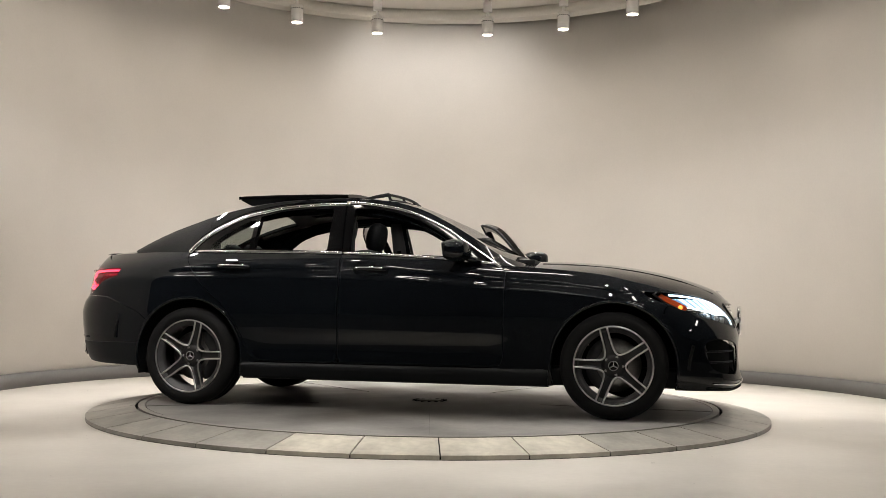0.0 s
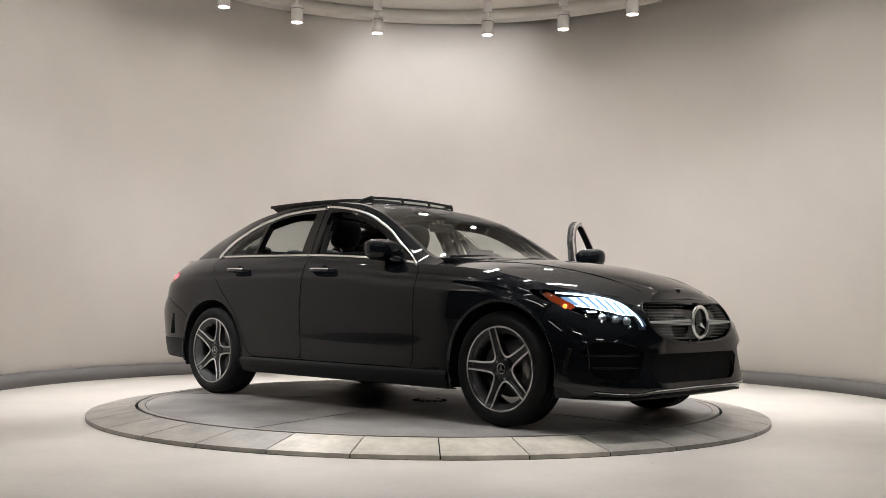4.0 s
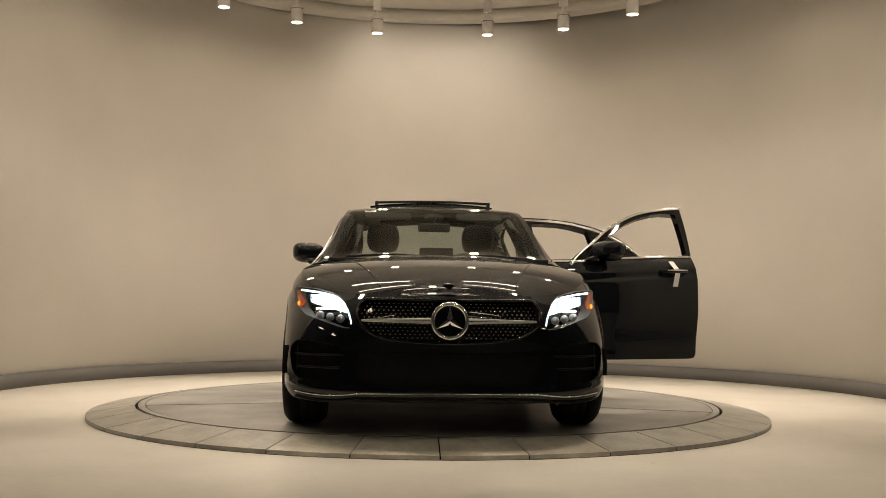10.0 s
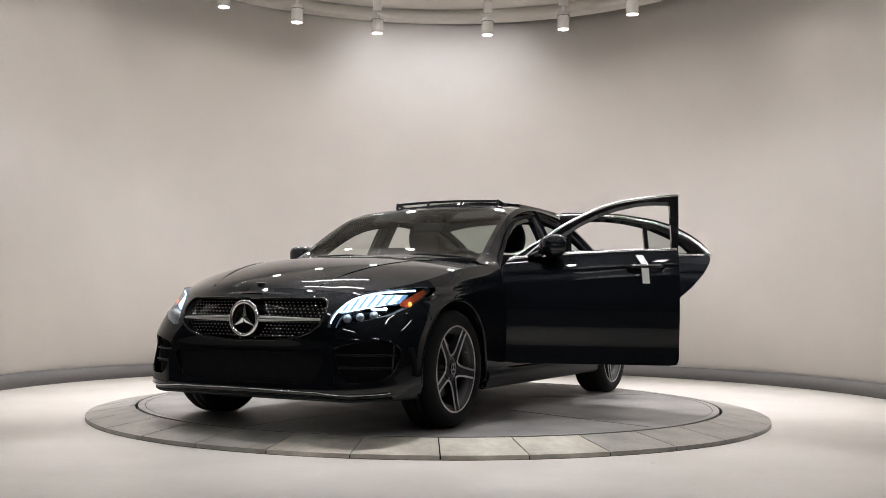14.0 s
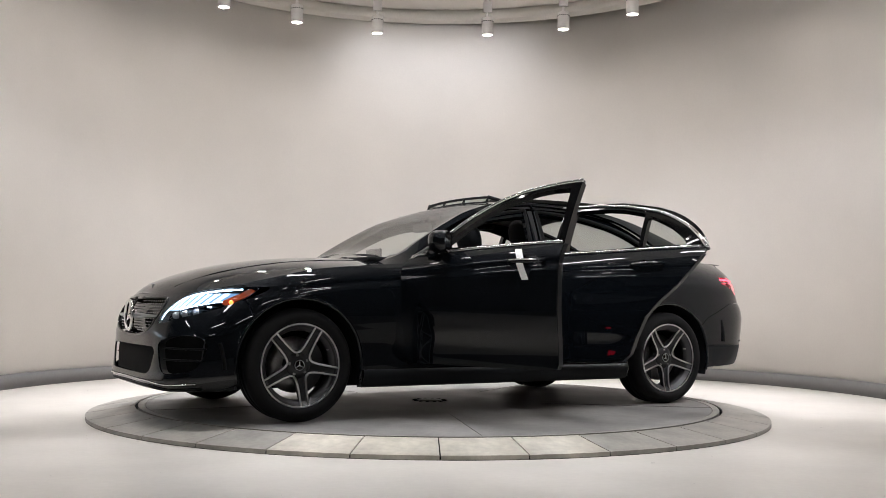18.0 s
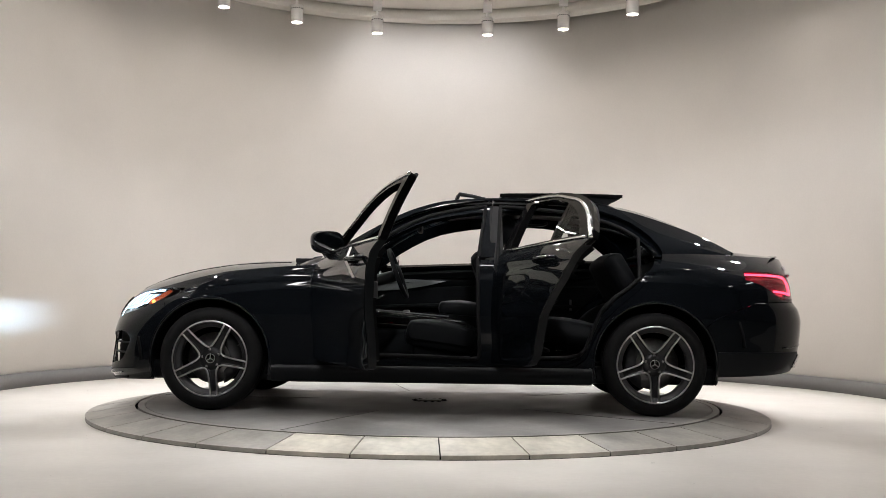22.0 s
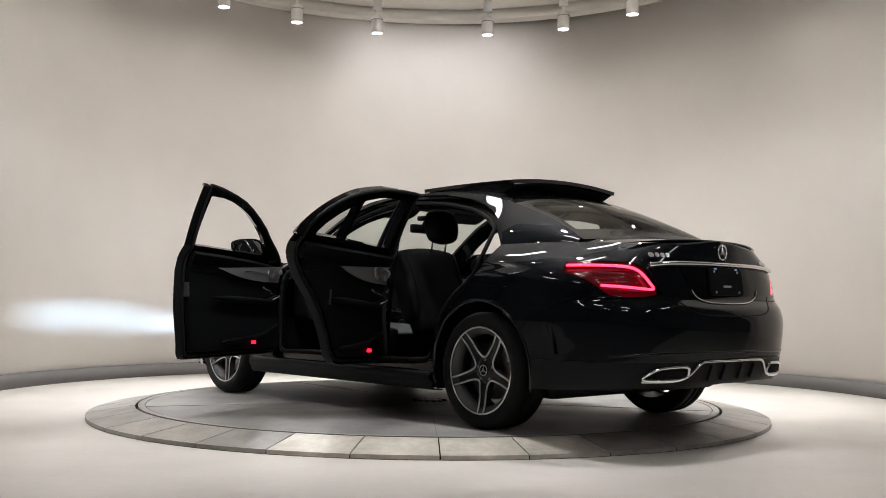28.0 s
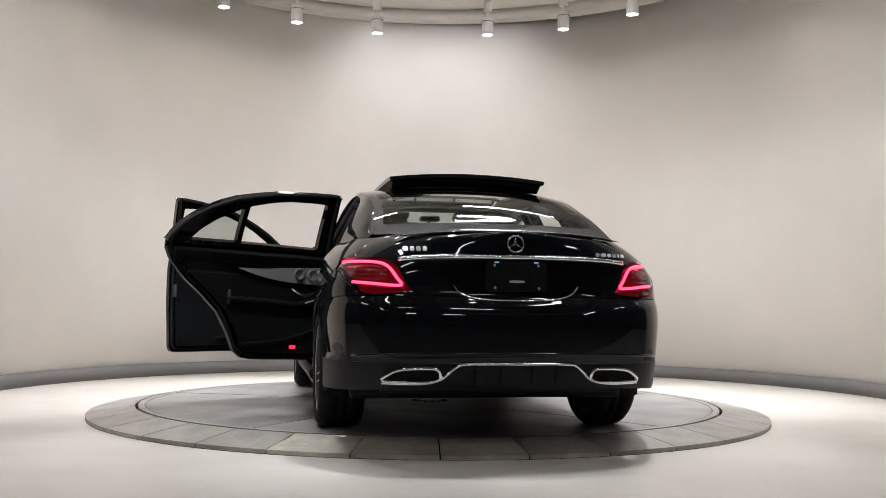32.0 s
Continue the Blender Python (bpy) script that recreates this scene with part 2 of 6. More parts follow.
def clean(V, F):
    """Welds equal points and drops empty faces."""
    key, idx, pts = {}, [], []
    for v in V:
        k = tuple(np.round(v, 5))
        if k not in key:
            key[k] = len(pts)
            pts.append(v)
        idx.append(key[k])
    out = []
    for f in F:
        q = []
        for i in f:
            j = idx[i]
            if not q or q[-1] != j:
                q.append(j)
        if len(q) > 1 and q[0] == q[-1]:
            q.pop()
        if len(set(q)) == len(q) > 2:
            out.append(q)
    return np.array(pts).reshape(-1, 3), out


def normals(V, F):
    N = np.zeros_like(V)
    for f in F:
        a, b, c = V[f[0]], V[f[1]], V[f[-1]]
        n = np.cross(b - a, c - a)
        if len(f) > 3:
            n = np.cross(V[f[2]] - V[f[0]], V[f[-1]] - V[f[1]])
        for i in f:
            N[i] += n
    return N / np.maximum(np.linalg.norm(N, axis=1, keepdims=True), 1e-12)


def thick(V, F, t):
    """A skin given the thickness t inwards, with a rim of its own vertices."""
    V, F = clean(V, F)
    N = normals(V, F)
    n = len(V)
    inner = V - N * t
    edges = {}
    for f in F:
        for a, b in zip(f, (*f[1:], f[0])):
            edges[(a, b)] = 1
    pts = [V, inner]
    faces = [list(f) for f in F] + [[i + n for i in reversed(f)] for f in F]
    k = 2 * n
    rim = []
    for a, b in edges:
        if (b, a) not in edges:
            rim += [V[b], V[a], inner[a], inner[b]]
            faces.append([k, k + 1, k + 2, k + 3])
            k += 4
    if rim:
        pts.append(np.array(rim))
    return np.concatenate(pts), faces


def mirrored(V, F):
    return V * np.array([1, -1, 1]), [list(reversed(f)) for f in F]


def joined(*meshes):
    pts, faces, k = [], [], 0
    for V, F in meshes:
        pts.append(np.asarray(V, float).reshape(-1, 3))
        faces += [[i + k for i in f] for f in F]
        k += len(V)
    return np.concatenate(pts), faces


def tube(path, r, sides=8, closed=False, flat=1.0, up=(0, 0, 1)):
    """A bar swept along a path; r one radius or one for each point; flat squeezes it along up."""
    P = np.asarray(path, float)
    n = len(P)
    r = np.broadcast_to(r, n)
    V = []
    for i in range(n):
        a = P[(i - 1) % n] if closed or i else P[i]
        b = P[(i + 1) % n] if closed or i < n - 1 else P[i]
        d = (b - a) / max(np.linalg.norm(b - a), 1e-9)
        s = np.cross(d, up)
        if np.linalg.norm(s) < 1e-4:
            s = np.cross(d, (1, 0, 0.01))
        s /= np.linalg.norm(s)
        w = np.cross(s, d)
        for k in range(sides):
            q = 2 * math.pi * (k + 0.5) / sides
            V.append(P[i] + r[i] * (math.cos(q) * s + flat * math.sin(q) * w))
    F = []
    for i in range(n if closed else n - 1):
        j = (i + 1) % n
        for k in range(sides):
            l = (k + 1) % sides
            F.append([i * sides + k, i * sides + l, j * sides + l, j * sides + k])
    if not closed:
        F.append(list(range(sides))[::-1])
        F.append([(n - 1) * sides + k for k in range(sides)])
    return np.array(V), F


def lathe(profile, n=48, axis="z"):
    """A profile of (radius, height) turned about an axis."""
    V, F, m = [], [], len(profile)
    for i in range(n):
        a = 2 * math.pi * i / n
        for r, h in profile:
            p = (r * math.cos(a), r * math.sin(a), h)
            V.append({"z": p, "y": (p[0], p[2], p[1]), "x": (p[2], p[0], p[1])}[axis])
    for i in range(n):
        j = (i + 1) % n
        for k in range(m - 1):
            f = [i * m + k, j * m + k, j * m + k + 1, i * m + k + 1]
            F.append(f[::-1] if axis == "y" else f)
    return np.array(V), F


def smoothed(path, per=6, closed=False):
    """A Catmull-Rom curve through the points."""
    P = [np.asarray(q, float) for q in path]
    n, out = len(P), []
    for i in range(n if closed else n - 1):
        p0 = P[(i - 1) % n] if closed or i else P[0]
        p1, p2 = P[i], P[(i + 1) % n]
        p3 = P[(i + 2) % n] if closed or i < n - 2 else P[-1]
        for k in range(per):
            t = k / per
            out.append(0.5 * ((2 * p1) + (-p0 + p2) * t + (2 * p0 - 5 * p1 + 4 * p2 - p3) * t * t
                              + (-p0 + 3 * p1 - 3 * p2 + p3) * t**3))
    if not closed:
        out.append(P[-1])
    return np.array(out)


def box_bm(sx, sy, sz, bevel=0.0, at=(0, 0, 0), rot=None, segments=2):
    bm = bmesh.new()
    bmesh.ops.create_cube(bm, size=1.0)
    bmesh.ops.scale(bm, vec=(sx, sy, sz), verts=bm.verts)
    if bevel:
        bmesh.ops.bevel(bm, geom=bm.edges[:], offset=bevel, segments=segments, affect="EDGES", profile=0.6)
    if rot:
        bmesh.ops.transform(bm, matrix=rot, verts=bm.verts)
    bmesh.ops.translate(bm, vec=at, verts=bm.verts)
    return bm


def dense(path, step, closed=True):
    """The same outline with a point every step metres or less."""
    out = []
    P = [np.asarray(q, float) for q in path]
    for a, b in zip(P, P[1:] + (P[:1] if closed else [])):
        n = max(int(np.linalg.norm(b - a) / step), 1)
        out += [a + (b - a) * i / n for i in range(n)]
    return out if closed else out + [P[-1]]


def inside(poly, x, z):
    """Signed distance to a closed outline, above zero inside."""
    P = np.asarray(poly, float)
    x, z = np.asarray(x, float), np.asarray(z, float)
    d = np.full(x.shape, 1e9)
    odd = np.zeros(x.shape, bool)
    for (x1, z1), (x2, z2) in zip(P, np.roll(P, -1, 0)):
        ex, ez = x2 - x1, z2 - z1
        t = np.clip(((x - x1) * ex + (z - z1) * ez) / max(ex * ex + ez * ez, 1e-12), 0, 1)
        d = np.minimum(d, np.hypot(x - x1 - t * ex, z - z1 - t * ez))
        cross = (z1 > z) != (z2 > z)
        odd ^= cross & (x < ex * (z - z1) / (ez if abs(ez) > 1e-12 else 1e-12) + x1)
    return np.where(odd, d, -d)


# ---- the round showroom ----
def arc_wall(name, r0, r1, z0, z1, a0, a1, mat, label, n=96, centre=ROOM_C):
    """A curved wall with thickness, from angle a0 to a1 about the room's centre."""
    V, F = [], []
    for i in range(n + 1):
        a = radians(a0 + (a1 - a0) * i / n)
        for r, z in ((r0, z0), (r0, z1), (r1, z1), (r1, z0)):
            V.append((centre[0] + r * math.cos(a), centre[1] + r * math.sin(a), z))
    for i in range(n):
        for k in range(4):
            l = (k + 1) % 4
            F.append([i * 4 + k, i * 4 + l, i * 4 + 4 + l, i * 4 + 4 + k])
    F += [[3, 2, 1, 0], [n * 4 + k for k in range(4)]]
    me = raw(name, V, F, mat, label=label, smooth=False)
    for p in me.data.polygons:
        p.use_smooth = len(p.vertices) == 4 and abs(p.normal.z) < 0.5
    return tagged(me, category=name.split("_")[0], kind="structure")


A0, A1 = -34, 214      # the wall opens towards the camera
arc_wall("wall_curved", ROOM_R, ROOM_R + 0.15, 0.0, CEIL_Z, A0, A1, WALL, "smooth cream painted wall that curves round the turntable")
arc_wall("baseboard", ROOM_R - 0.014, ROOM_R - 0.001, 0.0, 0.128, A0, A1, BASE, "tall grey painted baseboard along the curved wall")
arc_wall("trim_ring", 3.286, 3.47, 4.10, CEIL_Z - 0.004, 8, 172, CEIL, "plain pale curved drop below the ceiling", centre=(0.006, 1.01))


def slab(name, x0, x1, y0, y1, z0, z1, mat, label, category):
    bm = box_bm(x1 - x0, y1 - y0, z1 - z0, at=((x0 + x1) / 2, (y0 + y1) / 2, (z0 + z1) / 2))
    return tagged(part(name, bm, mat, label=label, smooth=False), category=category, kind="structure")


# unseen hall floor and hall ceiling, set dark to darken the car's reflections
slab("floor_hall", -9, 9, -13, -3.702, -0.2, -0.002, HALL_FLOOR, "dark grey floor of the hall", "floor")
slab("floor", -9, 9, -3.7, 6, -0.2, 0.0, FLOOR, "pale polished concrete floor with faint stains", "floor")
slab("ceiling_hall", -9, 9, -13, -0.902, CEIL_Z, CEIL_Z + 0.2, HALL, "dark painted ceiling of the hall", "ceiling")
slab("ceiling", -9, 9, -0.9, 6, CEIL_Z, CEIL_Z + 0.2, CEIL, "plain pale painted ceiling", "ceiling")
slab("wall_west", -9.2, -9, -13, 6, 0, CEIL_Z, HALL, "plain dark painted side wall of the hall", "wall")
slab("wall_east", 9, 9.2, -13, 6, 0, CEIL_Z, HALL, "plain dark painted side wall of the hall", "wall")
slab("wall_south", -9, 9, -13.2, -13, 0, CEIL_Z, HALL, "plain dark painted back wall of the hall", "wall")
slab("wall_north", -9, 9, 6, 6.2, 0, CEIL_Z, WALL, "plain painted wall behind the curved wall", "wall")

# ---- turntable ----
Z_DISC = 0.072
R_DISC, R_RING = 2.027, 2.35
ring = tagged(raw("turntable_ring", *lathe([(R_DISC + 0.012, 0.0), (R_DISC + 0.012, Z_DISC - 0.008), (R_RING - 0.004, 0.020), (R_RING, 0.0)], 132), DARK,
                  label="fixed ramped ring of grey slabs round the turntable"), category="turntable", kind="structure")
TILES, TILE_PHASE = 33, radians(1.33 - 90)


def tile_mesh():
    me = bpy.data.meshes.new("ring_slab")
    bm = bmesh.new()
    half, gap, n = math.pi / TILES, 0.0035, 4
    rows = []
    for r, z, zb in ((R_DISC + 0.014, Z_DISC - 0.001, Z_DISC - 0.02), (R_RING, 0.024, 0.002)):
        top, bot = [], []
        for i in range(n + 1):
            a = (half - gap / r) * (2 * i / n - 1)
            top.append(bm.verts.new((r * math.cos(a), r * math.sin(a), z)))
            bot.append(bm.verts.new((r * math.cos(a), r * math.sin(a), zb)))
        rows.append((top, bot))
    (t0, b0), (t1, b1) = rows
    for i in range(n):
        bm.faces.new((t0[i], t1[i], t1[i + 1], t0[i + 1]))
        bm.faces.new((t1[i], b1[i], b1[i + 1], t1[i + 1]))
        bm.faces.new((t0[i + 1], b0[i + 1], b0[i], t0[i]))
    bm.faces.new((t0[0], b0[0], b1[0], t1[0]))
    bm.faces.new((t1[n], b1[n], b0[n], t0[n]))
    bm.normal_update()
    bm.to_mesh(me)
    bm.free()
    me.materials.append(TILE)
    return me


TILE_ME = tile_mesh()
for i in range(TILES):
    slab_ob = new("slab", TILE_ME)
    slab_ob.parent = ring
    if i in (0, 1, 31, 32):          # the four front slabs take a paler tone
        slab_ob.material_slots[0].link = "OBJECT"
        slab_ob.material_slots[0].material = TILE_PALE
    slab_ob.matrix_basis = Matrix.Rotation(TILE_PHASE + (i + 0.5) * 2 * math.pi / TILES, 4, "Z")

disc = empty("turntable", "round grey concrete turntable disc flush inside its ring", "turntable")
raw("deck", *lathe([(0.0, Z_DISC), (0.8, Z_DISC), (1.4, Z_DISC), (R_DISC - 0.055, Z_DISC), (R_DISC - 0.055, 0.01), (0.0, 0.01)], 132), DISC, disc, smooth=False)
raw("rim_band", *lathe([(R_DISC - 0.05, 0.01), (R_DISC - 0.05, Z_DISC + 0.001), (R_DISC - 0.006, Z_DISC + 0.001), (R_DISC - 0.006, 0.01)], 132), TILE, disc, smooth=False)
for k in range(5):
    bm = box_bm(1.16, 0.0018, 0.003, at=(1.39, 0, Z_DISC + 0.0006), rot=None)
    bmesh.ops.rotate(bm, cent=(0, 0, 0), matrix=Matrix.Rotation(radians(68.4 + 72 * k), 3, "Z"), verts=bm.verts)
    part("joint", bm, JOINT, disc, smooth=False)
raw("centre_cover", *lathe([(0.0, Z_DISC + 0.006), (0.085, Z_DISC + 0.006), (0.09, Z_DISC)], 32), DISC, disc)
for k in range(14):
    a = k * math.pi / 7
    bm = box_bm(0.028, 0.018, 0.006, 0.001, at=(0.112, 0, Z_DISC + 0.002))
    bmesh.ops.rotate(bm, cent=(0, 0, 0), matrix=Matrix.Rotation(a, 3, "Z"), verts=bm.verts)
    part("clip", bm, DARK, disc)


# ---- track lights ----
def track_light():
    """Base box, stem, cylinder with a slotted neck, glowing lens; the lens looks down its own -z."""
    top = empty("track_light", "white cylindrical track spotlight, switched on, hanging from the ceiling", "spotlight", group="track lights of the showroom")
    V, F = lathe([(0.0, 0.10), (0.058, 0.10), (0.064, 0.094), (0.064, -0.085), (0.060, -0.092), (0.056, -0.092), (0.054, -0.078)], 32)
    raw("housing", V, F, LAMP_WHITE, top)
    raw("lens", *lathe([(0.0, -0.088), (0.03, -0.086), (0.055, -0.080)], 32), LENS, top)
    for k in range(18):
        a = 2 * math.pi * k / 18
        bm = box_bm(0.006, 0.012, 0.009, at=(0.0625, 0, 0.058))
        bmesh.ops.rotate(bm, cent=(0, 0, 0), matrix=Matrix.Rotation(a, 3, "Z"), verts=bm.verts)
        part("slot", bm, DARK, top, smooth=False)
    raw("stem", *lathe([(0.016, 0.10), (0.016, 0.17), (0.0, 0.17)], 16), LAMP_WHITE, top)
    part("base_box", box_bm(0.095, 0.055, 0.12, 0.008, at=(0, 0, 0.225)), LAMP_WHITE, top)
    raw("hanger", *lathe([(0.022, 0.28), (0.022, 0.345), (0.0, 0.345)], 16), LAMP_WHITE, top)
    return top


first_lamp = None
LAMPS = ((-2.17, 2.91, 3.805), (-1.48, 3.36, 3.782), (-0.63, 3.65, 3.755), (0.59, 3.66, 3.757), (1.40, 3.41, 3.763), (2.07, 3.01, 3.82))
for x, y, z in LAMPS:
    m = pose(x, y, z + 0.085)
    if first_lamp is None:
        first_lamp = track_light()
        first_lamp.matrix_basis = m
    else:
        copy_thing(first_lamp, m)

# lamps of the visible fixtures, aimed at the floor and the car
WARM = (1.0, 0.99, 1.0)
for x, y, z in LAMPS:
    spot("lamp", (x, y, z - 0.02), (x * 0.75, y * 0.40, 0), 330, 70, 0.9, 0.06, WARM)
# the same track goes on round the sides and over the camera
for a in (-25, 2, 26, 154, 178, 205):
    x, y = ROOM_C[0] + (ROOM_R - 0.5) * math.cos(radians(a)), ROOM_C[1] - 0.25 + (ROOM_R - 0.5) * math.sin(radians(a))
    copy_thing(first_lamp, pose(x, y, 3.86))
    spot("lamp", (x, y, 3.75), (x * 0.66, y * 0.70 + 0.2, 0), {-25: 120, 205: 120, 154: 150, 178: 180}.get(a, 270), 60, 0.5, 0.06, WARM)
for x, y in ((-2.6, -2.4), (-0.9, -3.2), (0.9, -3.2), (2.6, -2.4)):
    copy_thing(first_lamp, pose(x, y, 3.86))
    spot("lamp", (x, y, 3.75), (x * 1.15, 1.8 if x < -2 else 2.6, 0.0), 480, 56, 0.7, 0.06, WARM)
for x, y in ((-1.55, -1.25), (0.0, -1.35), (1.55, -1.25)):
    copy_thing(first_lamp, pose(x, y, 3.86))
    spot("lamp", (x, y, 3.75), (x * 0.8, -2.25, 0), 360 if x else 450, 42, 0.9, 0.06, WARM)
# unseen spots without fixtures, added to spread a soft glow on the wall
for x in (-0.62, 0.05, 0.72):
    spot("lamp", (x, 3.84, 4.03), (x, 4.50, 2.9), 11.5 if abs(x) > 0.1 else 15, 156, 1.0, 0.15, WARM)

# strip lights of the hall behind the camera
strip = None
for x, y, turn, long in ((0.0, -1.75, 0, 1.25), (-1.05, 0.9, 0, 1.25), (1.05, 0.9, 0, 1.25), (-1.05, -0.3, 0, 1.25), (1.05, -0.3, 0, 1.25), (-1.9, -3.4, 90, 1.25), (1.9, -3.4, 90, 1.25), (-1.7, -6.6, 0, 1.25), (1.7, -6.6, 0, 1.25), (-1.7, -9.2, 0, 1.25), (1.7, -9.2, 0, 1.25), (-5.2, -3.4, 90, 1.25), (5.2, -3.4, 90, 1.25), (-5.2, -7.0, 90, 1.25), (5.2, -7.0, 90, 1.25)):
    m = pose(x, y, CEIL_Z - 0.06, 0, 0, turn)
    if strip is None:
        strip = empty("strip_light", "long white ceiling strip light, switched on", "ceiling light", m, group="strip lights of the hall")
        part("housing", box_bm(long, 0.16, 0.05, 0.01, at=(0, 0, 0.03)), LAMP_WHITE, strip)
        part("diffuser", box_bm(long - 0.06, 0.12, 0.03, 0.008, at=(0, 0, 0.0)), TUBE, strip)
    else:
        copy_thing(strip, m)


# ---- the car: body lines ----
# x forward from the middle of the wheelbase, y to the left, z up from the tyres' contact
TAU = math.pi / 2
X_F, X_R = 1.35, -1.50
front_x = curve1([(0.15, 2.10), (0.20, 2.185), (0.24, 2.20), (0.30, 2.188), (0.45, 2.180), (0.52, 2.186), (0.60, 2.185), (0.68, 2.165), (0.75, 2.11)])
rear_x = curve1([(0.22, -2.34), (0.30, -2.42), (0.45, -2.468), (0.60, -2.482), (0.68, -2.465), (0.74, -2.425), (0.85, -2.41), (0.95, -2.395), (1.02, -2.385), (1.06, -2.375)])
half_w = curve1([(0.15, 0.83), (0.21, 0.876), (0.27, 0.894), (0.34, 0.8955), (0.44, 0.897), (0.54, 0.903), (0.63, 0.908), (0.76, 0.902), (0.88, 0.892), (1.05, 0.878)])
top_z = curve1([(-2.5, 1.022), (-2.1, 1.030), (-1.8, 1.037), (-1.38, 1.032), (-0.36, 1.018), (0.245, 0.988), (0.726, 0.944), (1.0, 0.925), (1.3, 0.895), (1.6, 0.84), (1.85, 0.785), (2.0, 0.757), (2.15, 0.737), (2.25, 0.733)])
low_z = curve1([(-2.5, 0.29), (-2.2, 0.265), (-1.75, 0.25), (-1.0, 0.205), (0.9, 0.20), (1.7, 0.19), (2.0, 0.185), (2.25, 0.185)])
crease_z = curve1([(-2.3, 0.90), (-0.83, 0.925), (-0.355, 0.927), (0.516, 0.872), (1.124, 0.832), (1.64, 0.772), (2.2, 0.72)])
N_R, V_ROWS = 3.6, 54
nose_n = curve1([(0.15, 4.0), (0.36, 4.4), (0.46, 4.2), (0.54, 3.6), (0.62, 2.95), (0.70, 2.5), (0.80, 2.3)])
shoulder_in = curve1([(-2.5, 0.245), (-2.1, 0.205), (-1.7, 0.135), (-1.3, 0.078), (1.4, 0.062), (1.9, 0.07), (2.3, 0.05)])
shoulder_h = curve1([(-2.5, 0.24), (-2.0, 0.24), (-1.4, 0.17), (2.3, 0.15)])


def wall_skin():
    """The left flank from the nose's middle round to the tail's middle, bottom to shoulder."""
    cols = [("f", a) for a in TAU * np.linspace(0, 1, 60) ** 1.0] + [("s", x) for x in np.linspace(X_F, X_R, 130)[1:-1]] + [("r", a) for a in TAU * np.linspace(1, 0, 60)]
    P = np.zeros((len(cols), V_ROWS, 3))
    v = np.linspace(0, 1, V_ROWS)
    for i, (kind, q) in enumerate(cols):
        if kind == "f":
            xn = X_F + 0.84 * math.cos(q) ** (2 / 2.4) if q < TAU - 1e-6 else X_F
        elif kind == "r":
            xn = X_R - 0.97 * math.cos(q) ** (2 / N_R) if q < TAU - 1e-6 else X_R
        else:
            xn = q
        zb, zt = float(low_z(xn)), float(top_z(xn))
        z = zb + v * (zt - zb)
        w = half_w(z)
        turn_in = np.clip((z - (zt - float(shoulder_h(xn)))) / float(shoulder_h(xn)), 0, 1) ** 2.2
        zc = float(crease_z(xn))
        mid = smooth01((1.9 - abs(xn)) / 0.5)
        w = w - float(shoulder_in(xn)) * turn_in - 0.010 * mid * np.exp(-((z - zc + 0.022) / 0.020) ** 2)
        w = w - 0.004 * smooth01((1.0 - abs(xn + 0.1)) / 0.3) * np.exp(-((z - 0.40) / 0.07) ** 2)
        # a little plan taper from the doors towards both ends
        if kind == "f":
            c, s = max(math.cos(q), 0), math.sin(q)
            xf = front_x(z)
            n_z = nose_n(z)
            P[i, :, 0] = X_F + (xf - X_F) * c ** (2 / n_z)
            P[i, :, 1] = w * s ** (2 / n_z)
        elif kind == "r":
            c, s = max(math.cos(q), 0), math.sin(q)
            P[i, :, 0] = X_R + (rear_x(z) - X_R) * c ** (2 / N_R)
            P[i, :, 1] = w * s ** (2 / N_R)
        else:
            P[i, :, 0], P[i, :, 1] = q, w
        P[i, :, 2] = z
    return P


WALLP = wall_skin()
edge_x, edge_y, edge_z = WALLP[:, -1, 0][::-1], WALLP[:, -1, 1][::-1], WALLP[:, -1, 2][::-1]
edge_at_y = lambda x: np.interp(x, edge_x, edge_y)
edge_at_z = lambda x: np.interp(x, edge_x, edge_z)

hood_c = curve1([(0.70, 1.005), (0.88, 0.998), (1.13, 0.992), (1.33, 0.978), (1.54, 0.950), (1.74, 0.909), (1.94, 0.848), (2.06, 0.793), (2.11, 0.745)])
deck_c = curve1([(-2.38, 1.052), (-2.2, 1.068), (-2.0, 1.090), (-1.86, 1.108), (-1.7, 1.12)])
rail_z = curve1([(-1.97, 1.05), (-1.85, 1.115), (-1.7, 1.185), (-1.5, 1.258), (-1.3, 1.318), (-1.1, 1.360), (-0.8, 1.396), (-0.4, 1.405), (-0.1, 1.386), (0.13, 1.327), (0.36, 1.215), (0.55, 1.102), (0.70, 1.01), (0.86, 0.955)])
rail_y = curve1([(-1.97, 0.65), (-1.5, 0.606), (-1.1, 0.606), (-0.8, 0.613), (-0.4, 0.617), (-0.1, 0.625), (0.13, 0.645), (0.36, 0.676), (0.60, 0.712), (0.86, 0.755)])
roof_c = curve1([(-1.97, 1.075), (-1.88, 1.124), (-1.75, 1.21), (-1.55, 1.305), (-1.3, 1.385), (-1.05, 1.420), (-0.75, 1.437), (-0.45, 1.443), (-0.2, 1.432), (-0.05, 1.408), (0.10, 1.352), (0.35, 1.21), (0.61, 1.075), (0.86, 0.995)])
G_SIDE, G_TOP = 26, 26


